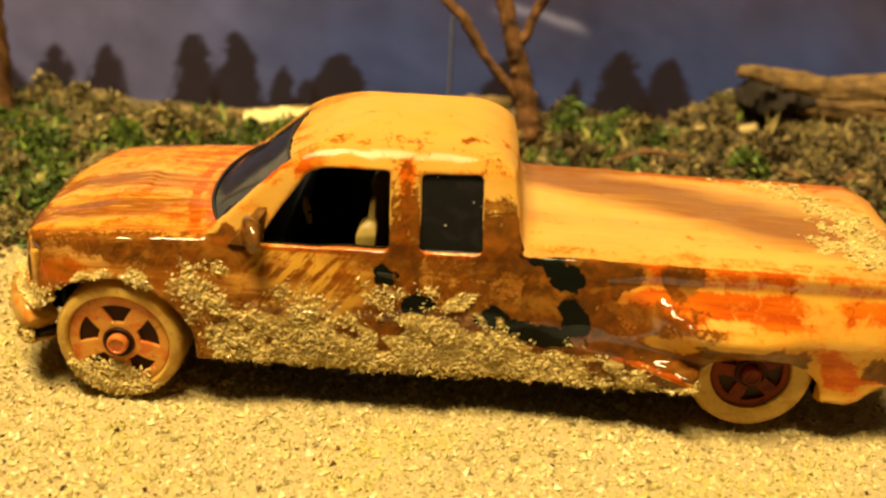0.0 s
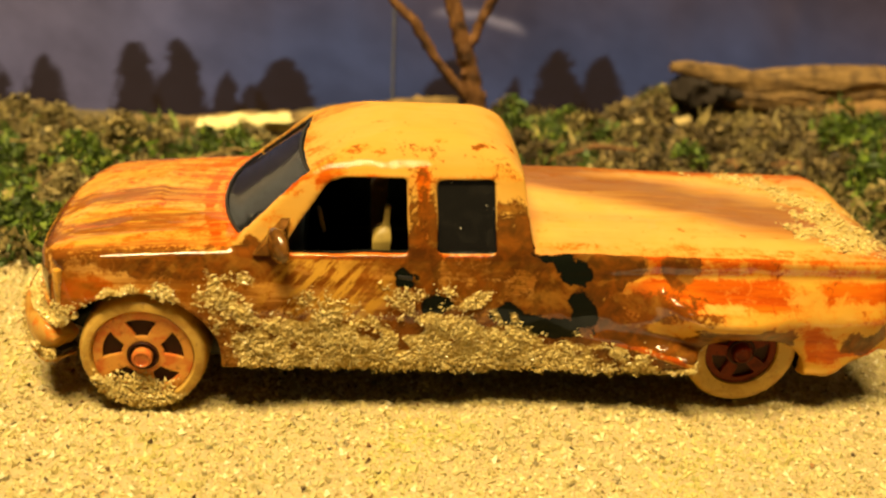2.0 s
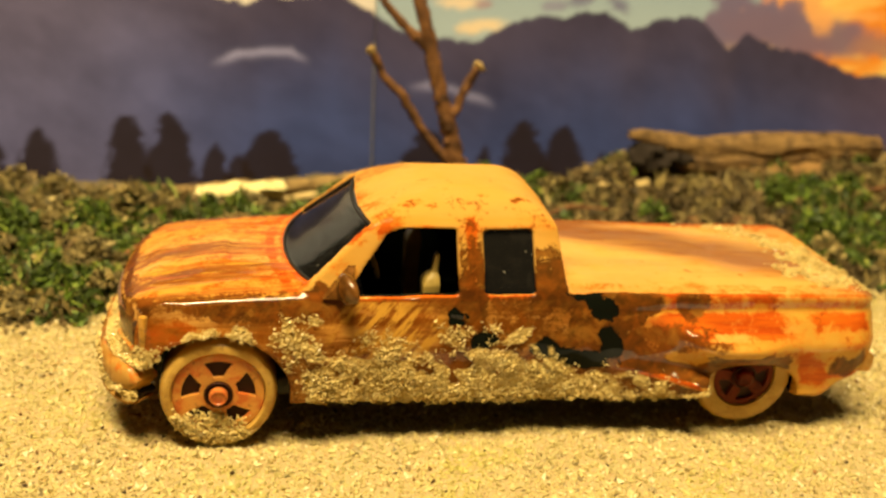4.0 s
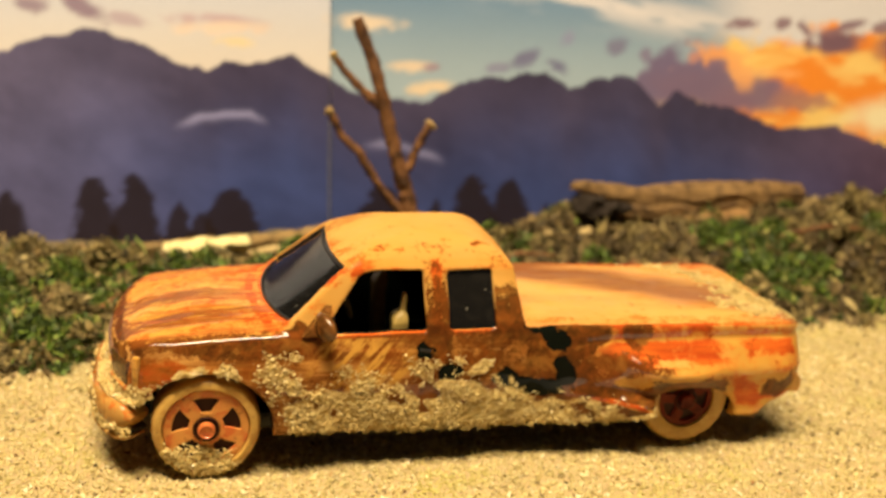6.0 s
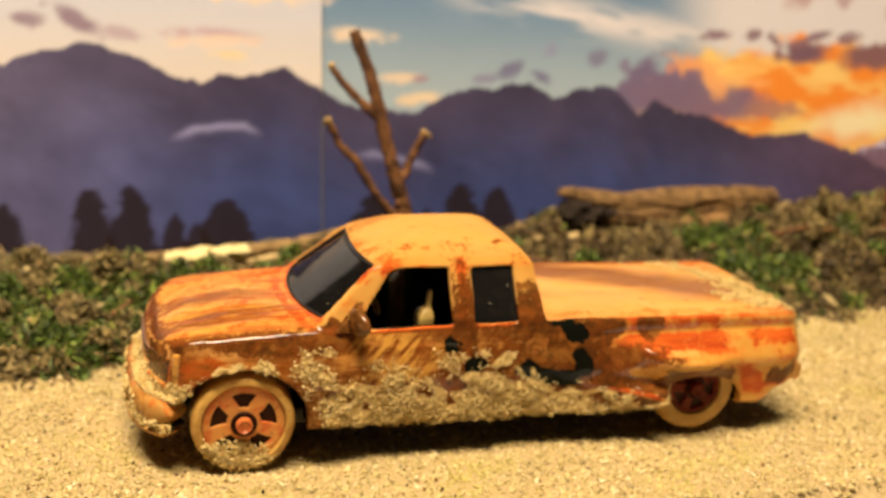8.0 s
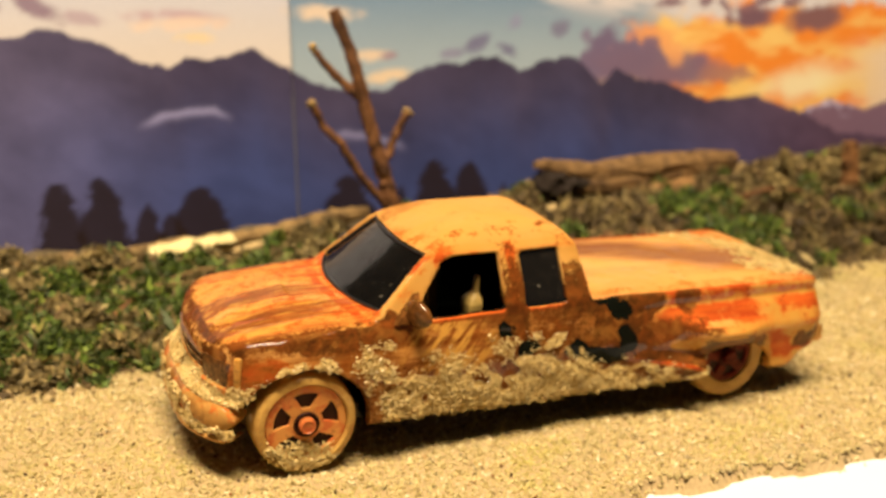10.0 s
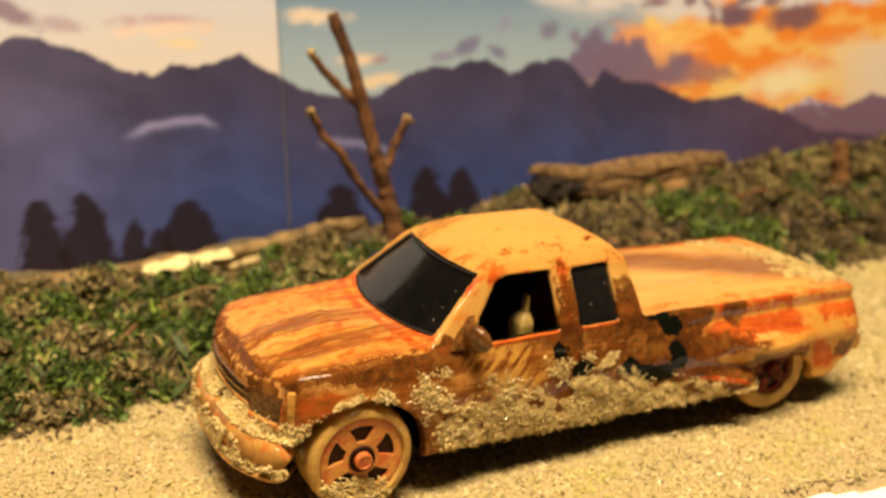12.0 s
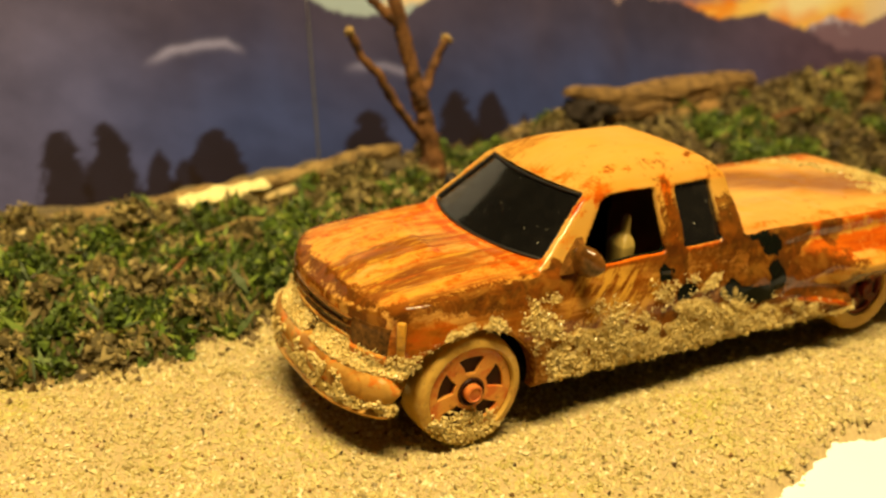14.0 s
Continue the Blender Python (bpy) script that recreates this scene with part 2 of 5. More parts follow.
    if worn:
        colour = m.mix(m.step(ragged, 0.54 - worn, 0.66 - worn, 0, 0.85), colour, (0.55, 0.13, 0.02))
        colour = m.mix(m.step(m.noise(3.2, 4, warp=0.5), 0.50 - worn, 0.66 - worn, 0, 0.7), colour, (0.17, 0.06, 0.01))
    waves = m.noise(1.5, 3)
    m.bump(m.math("ADD", m.math("MULTIPLY", waves, 1.3), m.math("ADD", m.math("MULTIPLY", ragged, 0.8), m.math("MULTIPLY", fine, 0.6))), 0.5, 0.055)
    lacquer = m.step(m.noise(2.6, 4), 0.32, 0.62, 0.5, 1.0)
    if masks:
        lacquer = m.math("MULTIPLY", m.math("MULTIPLY", lacquer, m.step(black, 0, 1, 1.0, 0.45)), m.attr("gloss").outputs["Fac"])
    return m.done(colour, rough, Specular_IOR_Level=0.0, Coat_Weight=lacquer, Coat_Roughness=0.045, Coat_IOR=1.52 if masks else 1.34)


def sand_material(name, dark):
    m = Nodes(name)
    r = m.island()
    colour = m.ramp(r, (0.0, (0.10, 0.075, 0.038)), (0.03, (0.26, 0.19, 0.08)), (0.08, (0.42, 0.33, 0.135)), (0.30, (0.52, 0.42, 0.17)), (0.6, (0.63, 0.51, 0.22)), (0.85, (0.70, 0.58, 0.28)), (0.96, (0.84, 0.77, 0.52)), (1.0, (0.52, 0.30, 0.10)))
    colour = m.mix(m.step(m.noise(9, 4), 0.35, 0.7, 0, 0.45), colour, (0.36, 0.31, 0.13))
    colour = m.mix(m.step(m.noise(2.2, 3), 0.5, 0.75, 0, 0.3), colour, (0.62, 0.53, 0.27))
    if not dark:
        colour = m.mix(m.step(m.noise(16, 3), 0.56, 0.72, 0, 0.5), colour, (0.52, 0.47, 0.09))
    if dark:
        colour = m.mix(m.step(m.noise(0.7, 3), 0.35, 0.65, 0.45, 0.75), colour, m.mix(m.step(m.noise(1.8, 3), 0.35, 0.65), (0.56, 0.385, 0.115), (0.84, 0.645, 0.245)))
    return m.done(colour, 0.6, Coat_Weight=0.35 if dark else 0.0, Coat_Roughness=0.1)


def earth_material():
    """The base: sand below, soil on the bank."""
    m = Nodes("base_earth")
    soil = m.mix(m.noise(2.2, 6), (0.06, 0.045, 0.022), (0.20, 0.15, 0.075))
    sand = m.mix(m.noise(0.5, 5), (0.30, 0.21, 0.09), (0.62, 0.48, 0.25))
    colour = m.mix(m.attr("bank").outputs["Fac"], sand, soil)
    m.bump(m.noise(0.6, 6), 0.8, 0.3)
    return m.done(colour, 0.85)


def crumb_material(name, *stops, rough=0.8):
    m = Nodes(name)
    colour = m.ramp(m.island(), *stops)
    colour = m.mix(m.step(m.noise(5, 4), 0.36, 0.66, 0, 0.78), colour, tuple(0.40 * v for v in stops[len(stops) // 2][1]))
    return m.done(colour, rough)


def wood_material(name, light, dark, along=(0.2, 1, 1), rough=0.75):
    m = Nodes(name)
    grain = m.noise(0.5, 6, stretch=along, rough=0.65, warp=0.4)
    colour = m.mix(m.step(grain, 0.3, 0.7), dark, light)
    colour = m.mix(m.step(m.noise(2.6, 5), 0.45, 0.7), colour, tuple(0.4 * v for v in dark))
    m.bump(grain, 1.0, 0.35)
    return m.done(colour, rough)


def plain(name, colour, roughness, speck=0.15, size=1.5, **more):
    m = Nodes(name)
    n = m.noise(size, 5)
    c = m.mix(m.step(n, 0.3, 0.7), tuple(v * (1 - speck) for v in colour), tuple(min(1, v * (1 + speck)) for v in colour))
    m.bump(n, 0.25, 0.06)
    return m.done(c, roughness, **more)


def rim_material(name, light, red, dark, coat=0.5):
    """Rubbed rim paint: red shows through in patches, dirt in specks."""
    m = Nodes(name)
    colour = m.mix(m.step(m.noise(1.6, 4, warp=0.6), 0.46, 0.62), light, red)
    colour = m.mix(m.step(m.noise(0.5, 4), 0.60, 0.74, 0, 0.8), colour, dark)
    m.bump(m.noise(0.8, 4), 0.4, 0.06)
    return m.done(colour, 0.34, Coat_Weight=coat, Coat_Roughness=0.08, Specular_IOR_Level=0.5 * coat)


PAINT = paint_material("weathered_paint", True)
PAINT_PLAIN = paint_material("tan_paint", False, 0.02)
ORANGE_PAINT = rim_material("orange_paint", (0.62, 0.17, 0.028), (0.64, 0.31, 0.06), (0.20, 0.06, 0.015))
SAND, CRUST = sand_material("sand_grain", False), sand_material("glued_sand", True)
EARTH = earth_material()

# ---- setting: table, base with sand road and bank, printed backdrop ----
BOARD = plain("white_board", (0.88, 0.88, 0.87), 0.5, 0.02, 20)
solo("board", box(-100, 210, -26, 112, -6.6, -1.6, 0.6), BOARD, "white painted board under the model", "board", kind="structure")
# unseen table added below, dark so the truck's coat mirrors little light
DESK = wood_material("dark_desk_wood", (0.12, 0.06, 0.025), (0.06, 0.028, 0.012), along=(0.08, 1, 1), rough=0.5)
solo("table", box(-150, 260, -150, 150, -30, -6.8, 2.0), DESK, "dark wooden table top, added unseen under the white board", "table", kind="structure")


def foot_line(x):
    return np.interp(x, (-70, -40, -25, -15, -8, 5, 20, 50, 85, 100, 115, 190), (28, 30, 30, 32, 34, 37, 38, 39, 39.5, 41, 43.5, 47)) + 2.6 * (fbm(x, 3.0, size=9, seed=5) - 0.5) + 3.0 * (fbm(x, 9.0, size=3.5, octaves=3, seed=6) - 0.5)


def crest(x):
    return np.interp(x, (-75, -42, -31, -20, -5, 10, 26, 38, 56, 64, 80, 112, 124, 150, 190), (0.8, 1.0, 2.2, 1.4, 1.8, 2.6, 3.8, 3.2, 3.3, 5.6, 6.4, 7.2, 9.4, 11.0, 10.5))


def front_edge(x):
    return np.interp(x, (9, 17, 20, 26, 29.5, 32.5, 36, 43, 46.4, 52.2, 63, 71), (-20.2, -17.9, -16.7, -16.1, -14.6, -13.2, -14.5, -14.2, -14.3, -15.5, -15.0, -15.7)) + 0.8 + 1.9 * (fbm(x, 0.5, size=2.5, octaves=4, seed=8) - 0.5)


def ground_height(x, y):
    """The height of the bare base."""
    x, y = np.asarray(x, float), np.asarray(y, float)
    foot = foot_line(x)
    t = np.clip((y - foot) / (77 - foot), 0, 1)
    bank = crest(x) * (0.45 * t + 0.55 * t * t * (3 - 2 * t))
    on = ramp(t, 0.0, 0.12)
    lumps = (fbm(x, y, size=7, octaves=4, seed=21) - 0.5) * (0.9 + 7.5 * on * (1 - 0.5 * ramp(t, 0.8, 1.0)))
    hollow = -0.5 * np.exp(-(((y - 13) / 9) ** 2)) * ramp(x, -14, -6) * (1 - ramp(x, 62, 72))
    edge = -1.9 * (1 - ramp(y - front_edge(x), -0.2, 0.45))
    return bank + lumps + hollow + edge + 0.55 * (fbm(x, y, size=2.4, octaves=3, seed=31) - 0.5)


def build_base():
    xs, ys = np.arange(-75, 190.1, 0.9), np.arange(-26, 100.1, 0.9)
    gx, gy = np.meshgrid(xs, ys)
    gz = ground_height(gx, gy)
    verts = np.stack([gx, gy, gz], -1).reshape(-1, 3)
    n, m = len(ys), len(xs)
    i = (np.arange(n - 1)[:, None] * m + np.arange(m - 1)[None]).ravel()
    me = flat_mesh("ground", verts, np.stack([i, i + 1, i + 1 + m, i + m], 1), True)
    bank = ramp(gy - foot_line(gx), -1.0, 7.0) * ramp(fbm(gx, gy, size=4, seed=3) + 0.4 * ramp(gy - foot_line(gx), 0, 6), 0.35, 0.6)
    me.attributes.new("bank", "FLOAT", "POINT").data.foreach_set("value", bank.ravel().astype(np.float32))
    solo("ground", me, EARTH, "sandy road and dark earth bank of the model", "ground", kind="structure")


build_base()

# the print: one picture over two butted sheets
SEAM, LEAN_BACK = 23.3, 0.15


def srgb(*c):
    v = np.array(c, float) / 255
    return np.where(v <= 0.04045, v / 12.92, ((v + 0.055) / 1.055) ** 2.4)


def layer(colour, mask, ink):
    return colour * (1 - mask[..., None]) + np.asarray(ink) * mask[..., None]


def picture(x, z, left):
    """The printed landscape: sunset sky, clouds, mountain range, fog and dark trees; gloss haze on its left is put into
    the ink.
    """
    wob = fbm(x, z, size=9, octaves=4, seed=41) - 0.5
    wob2 = fbm(x, z, size=4, octaves=4, seed=47) - 0.5
    wob3 = fbm(x, z, size=2.2, octaves=4, seed=49) - 0.5
    high = ramp(z, 28, 50)
    warm = srgb(240, 214, 170)[None, None] * (1 - high[..., None]) + srgb(214, 204, 184)[None, None] * high[..., None]
    cool = srgb(176, 182, 162)[None, None] * (1 - high[..., None]) + srgb(118, 140, 144)[None, None] * high[..., None]
    colour = warm if left else cool
    veil = z - (47.6 - 0.13 * (x - 60))
    pale = np.exp(-((veil / 3.2) ** 2)) * ramp(fbm(x * 0.25, veil, size=3.5, octaves=4, seed=51), 0.25, 0.55) * ramp(x, 40, 62)
    pale = np.maximum(pale, 0.92 * ramp(x, 88, 108) * ramp(veil, -5, 0))
    colour = layer(colour, 0.95 * pale, srgb(236, 216, 184))
    # small clouds
    for cx, cz, rx, rz, turn, ink in (
        (13.5, 46.7, 11, 1.3, 0, (248, 212, 160)), (4, 39.8, 9, 1.2, -2, (206, 168, 150)), (5, 38.8, 9, 1.0, 2, (248, 212, 164)), (6.8, 36.3, 3.6, 0.9, 0, (250, 214, 146)),
        (-19, 41.6, 5.2, 1.3, -28, (150, 118, 116)), (-27.5, 41.2, 4.2, 1.2, 5, (158, 128, 122)), (-11, 39.4, 4, 1.0, -15, (196, 166, 150)),
        (30, 40.6, 7.6, 1.3, -3, (248, 212, 158)), (38.5, 33.2, 5, 0.9, 0, (246, 208, 152)), (42, 33.0, 2, 0.8, 0, (170, 140, 130)), (42.5, 29.6, 4.6, 1.1, 6, (248, 208, 146)),
        (59.6, 35.2, 4.0, 1.2, 24, (122, 112, 122)), (66, 34.0, 3.2, 1.1, -15, (122, 114, 122)), (67.7, 39, 2.2, 1.2, 60, (152, 148, 150)), (54, 33.4, 3, 0.8, 10, (150, 142, 142)),
        (78, 37.8, 2.9, 1.6, 20, (132, 122, 126)), (84.3, 36.6, 1.8, 1.0, 70, (140, 122, 126)), (125, 52, 5, 2.2, 30, (196, 158, 136)), (135, 51.5, 3, 1.6, 50, (190, 154, 136)), (148, 51, 5, 2.0, 20, (190, 152, 130)),
    ):
        k = blob(x + 2.6 * wob2, z + 1.0 * wob2 + 0.8 * wob3, cx, cz, rx * 1.2, rz * 1.5, turn)
        colour = layer(colour, ramp(k + 0.7 * (wob3 + wob2) * (k > 0), 0.0, 0.75) * 0.9, srgb(*ink))
    # the burning cloud bank over the right-hand range
    top = np.interp(x, (78, 82, 85, 88, 94, 99, 105, 112, 125, 150, 170), (26, 32.5, 36, 37.5, 39.2, 39.8, 40.6, 41.2, 42.4, 43.4, 44))
    mass = ramp(top - z + 6 * wob2 + 2.4 * wob3 + 3 * wob, -1.2, 1.8)
    glow = fbm(x * 0.45 + 0.2 * z, z * 1.3 - 0.1 * x, size=6, octaves=4, seed=66)
    fire = layer(np.broadcast_to(srgb(250, 140, 42), colour.shape), ramp(glow, 0.38, 0.64), srgb(255, 200, 98))
    fire = layer(fire, 0.9 * ramp(blob(x + 5 * wob2, z + 3 * wob2, 139, 26.5, 18, 5.5, 10), 0.0, 0.8), srgb(255, 230, 158))
    fire = layer(fire, 1 - ramp(x + 0.5 * (34 - z) + 8 * wob2, 88, 101), srgb(130, 108, 114))
    fire = layer(fire, ramp(x + 9 * wob2, 146, 170) * (1 - ramp(z + 4 * wob2, 32, 38)), srgb(238, 206, 156))
    sx, sz = x + 5 * wob2 + 1.5 * wob3, z + 3.0 * wob2 + 1.4 * wob3
    for cx, cz, rx, rz, turn, ink, much in (
        (90, 34.5, 16, 9, -12, (126, 106, 114), 1.0), (101, 30.5, 21, 5.0, -6, (132, 104, 108), 0.95), (118, 28.5, 9, 1.8, -6, (176, 120, 92), 0.8), (124, 40.6, 10, 3.4, 0, (128, 92, 88), 1.0), (143, 40.6, 11, 4.0, 6, (140, 96, 82), 1.0),
        (98, 37.8, 6.5, 2.0, -14, (252, 166, 88), 0.9), (93.5, 36.2, 3.6, 1.6, 20, (226, 150, 106), 0.7), (104, 34.0, 5.5, 3.0, -50, (252, 170, 90), 0.9), (111, 33.6, 9, 1.2, 0, (255, 178, 96), 0.6),
    ):
        fire = layer(fire, much * ramp(blob(sx, sz, cx, cz, rx, rz, turn), 0.0, 0.55), srgb(*ink))
    colour = colour * (1 - mass[..., None]) + fire * mass[..., None]
    for cx, cz, rx, rz in ((105, 43.6, 4.6, 1.9), (112, 43.0, 2.6, 1.5), (118, 43.0, 2.6, 2.4), (127, 43.4, 5, 1.3), (135.5, 43.6, 4.2, 1.5)):
        colour = layer(colour, 0.9 * ramp(blob(sx, sz, cx, cz, rx, rz, 8), 0.0, 0.6), srgb(140, 104, 98))
    # far snowy ridge, then the main range
    tooth = 2.6 * (fbm(x, 0.0, size=4, octaves=5, seed=71) - 0.5)
    far = np.interp(x, (125, 138, 147, 157, 167, 178, 200), (18, 19.5, 22.9, 19.6, 23.0, 20, 24)) + tooth
    colour = layer(colour, ramp(far - z, -0.15, 0.35), srgb(132, 98, 100))
    snow = ramp(far - z, -0.1, 0.2) * (1 - ramp(far - z, 1.5, 3.5)) * ramp(fbm(x, z, size=2.2, seed=75), 0.45, 0.6) * np.clip(2.2 * blob(x, z, 147, 21.5, 10, 6), 0, 1)
    colour = layer(colour, snow, srgb(206, 184, 180))
    ridge = np.interp(
        x, (-80, -45, -29, -19, -11, -2, 1.5, 5, 11, 16.5, 24, 28, 36, 40, 49, 54, 64, 69, 75, 81, 87.5, 90.5, 103, 113, 127, 140, 150, 200),
        (33, 31, 34.6, 37.2, 36.5, 32.2, 31.4, 33.2, 32.6, 35, 30.2, 28.2, 27, 27, 30.8, 32, 32.4, 29.6, 32.2, 32.3, 27.5, 29.5, 26.8, 23, 24.2, 19.5, 15, 10)) + 0.75 * tooth + 0.9 * (fbm(x, 0.0, size=1.1, octaves=3, seed=73) - 0.5)
    rock = ramp(ridge - z, -0.15, 0.35)
    deep = ramp(ridge - z, 0, 24)
    folds = fbm(x * 0.8 + z * 0.5, z * 0.8 - x * 0.3, size=11, octaves=5, seed=81)
    body = srgb(82, 70, 80)[None, None] * (1 - deep[..., None]) + srgb(74, 80, 111)[None, None] * deep[..., None]
    body = layer(body, ramp(x, 95, 150) * 0.8, srgb(98, 70, 76))
    # grey sheen of the glossy paper, painted into the ink towards the left
    body = layer(body, (1 - ramp(x, -30, 12)) * 0.62, srgb(116, 102, 112))
    body = body * (0.50 + 0.98 * (0.7 * folds + 0.3 * fbm(x + z, z - 0.4 * x, size=3.5, octaves=4, seed=85))[..., None]) * (1 - 0.16 * ramp(x, -6, 16) * (1 - ramp(x, 100, 125)))[..., None]
    colour = colour * (1 - rock[..., None]) + body * rock[..., None]
    # drifting fog
    for xs, zs, much in (((-5, -1.4, 2.4, 6, 9.5, 13), (21.0, 22.5, 23.5, 24.0, 23.9, 22.5), 0.6), ((28, 32, 36.5, 41, 45.5), (18.6, 19.1, 18.8, 17.6, 15.6), 0.42)):
        off = z - np.interp(x, xs, zs) + 0.9 * wob2 + 0.5 * wob3
        ends = ramp(x, xs[0], xs[0] + 5) * (1 - ramp(x, xs[-1] - 4, xs[-1]))
        colour = layer(colour, much * ends * np.where(off > 0, np.exp(-((off / 0.6) ** 2)), np.exp(-((off / 0.85) ** 2))), srgb(186, 172, 184))
    # trees
    for n, (cx, top, width, base, blunt) in enumerate((
        (-49, 8, 9, 1, 0.5), (-40, 10.0, 8, 1, 0.5), (-31.6, 10.4, 7.6, 1, 0.5), (-17.7, 12.8, 7.6, 1, 0.34), (-10.8, 13.3, 8.2, 1, 0.36), (-3.3, 8.8, 6.4, 1, 0.7), (0.6, 6.6, 6, 1, 0.5),
        (5.9, 10.8, 9.8, 1, 0.36), (33.2, 11.6, 11.5, 1, 0.42), (43.2, 9.2, 5.6, 1, 0.6), (50.2, 13.7, 10.2, 1, 0.42), (57.5, 12.9, 9.2, 1, 0.42), (65, 8.5, 5, 1, 0.6), (118, 13, 9, 1, 0.6),
    )):
        t = np.clip((z - base) / (top - base), 0, 1.2)
        side = np.sign(x - cx)
        tiers = 0.80 + 0.42 * fbm(7.0 * side + 31 * n + 0.6 * x, z, size=1.1, octaves=4, seed=91) + 0.22 * (fbm(5.0 * side + 17 * n, z, size=3.2, octaves=2, seed=93) - 0.5)
        half = 0.56 * width * np.clip(1 - t, 0, 1) ** blunt * tiers
        gaps = ramp(fbm(x + 9 * n, z, size=1.5, octaves=3, seed=97), 0.30, 0.42)
        k = ramp(half - np.abs(x - cx + 0.5 * wob2 + 0.9 * wob3), -0.5, 0.9) * (t < 1)
        colour = layer(colour, 0.90 * k * (gaps + (1 - gaps) * ramp(half - np.abs(x - cx), 0.6, 1.6)), srgb(44, 31, 22))
    return colour


def sheet(name, x0, x1, left, parent, proud):
    step = 0.42
    xs, zs = np.linspace(x0, x1, int((x1 - x0) / step) + 1), np.linspace(-1.5, 74, int(75.5 / step) + 1)
    gx, gz = np.meshgrid(xs, zs)
    sag = 0.5 * (fbm(gx, gz, size=60, octaves=2, seed=95) - 0.5)
    gy = 89.75 + LEAN_BACK * (gz - 13.1) - proud + sag
    verts = np.stack([gx, gy, gz], -1).reshape(-1, 3)
    n, m = len(zs), len(xs)
    i = (np.arange(n - 1)[:, None] * m + np.arange(m - 1)[None]).ravel()
    faces = np.stack([i, i + 1, i + 1 + m, i + m], 1)
    back = verts + (0, 0.3, 0)
    k = n * m
    rim = [(a, b) for r in (0, n - 1) for a, b in zip(range(r * m, r * m + m - 1), range(r * m + 1, r * m + m))]
    rim += [(a, a + m) for c in (0, m - 1) for a in range(c, k - m, m)]
    sides = np.array([(a, a + k, b + k, b) for a, b in rim])
    me = flat_mesh(name, np.concatenate([verts, back]), np.concatenate([faces, faces[:, ::-1] + k, sides]), True)
    ink = picture(gx, gz, left).reshape(-1, 3) * INK_GAIN
    rgba = np.ones((2 * k, 4), np.float32)
    rgba[:k, :3], rgba[k:, :3] = np.clip(ink, 0, 0.9), 0.8
    me.color_attributes.new("ink", "FLOAT_COLOR", "POINT").data.foreach_set("color", rgba.ravel())
    return part(name, me, PRINT, parent)


INK_GAIN = np.array((0.84, 1.0, 1.55))


def print_material():
    m = Nodes("printed_paper")
    dots = m.noise(0.35, 2)
    colour = m.mix(m.step(dots, 0.3, 0.7, 0, 0.25), m.attr("ink").outputs["Color"], (0.75, 0.75, 0.75), "MULTIPLY")
    m.bump(m.noise(14, 3), 0.4, 0.5)
    return m.done(colour, 0.42, Specular_IOR_Level=0.05)


PRINT = print_material()
print_thing = thing("backdrop", (0, 0, 0), "printed paper backdrop of a mountain range at sunset", "backdrop", kind="structure")
sheet("sheet", -75, SEAM, True, print_thing, 0.0)
sheet("sheet", SEAM + 0.05, 190, False, print_thing, 0.22)
part("cut_edge", box(SEAM - 0.3, SEAM - 0.02, 0, 0.3, 0, 25.5), plain("white_paper", (0.12, 0.12, 0.15), 0.6), print_thing, "white cut paper edge at the seam", place=(0, 87.4, 1), turn=(-math.degrees(math.atan(LEAN_BACK)), 0, 0))

# ---- the toy pickup truck ----
YC = 13.0  # its middle, from the near hub caps


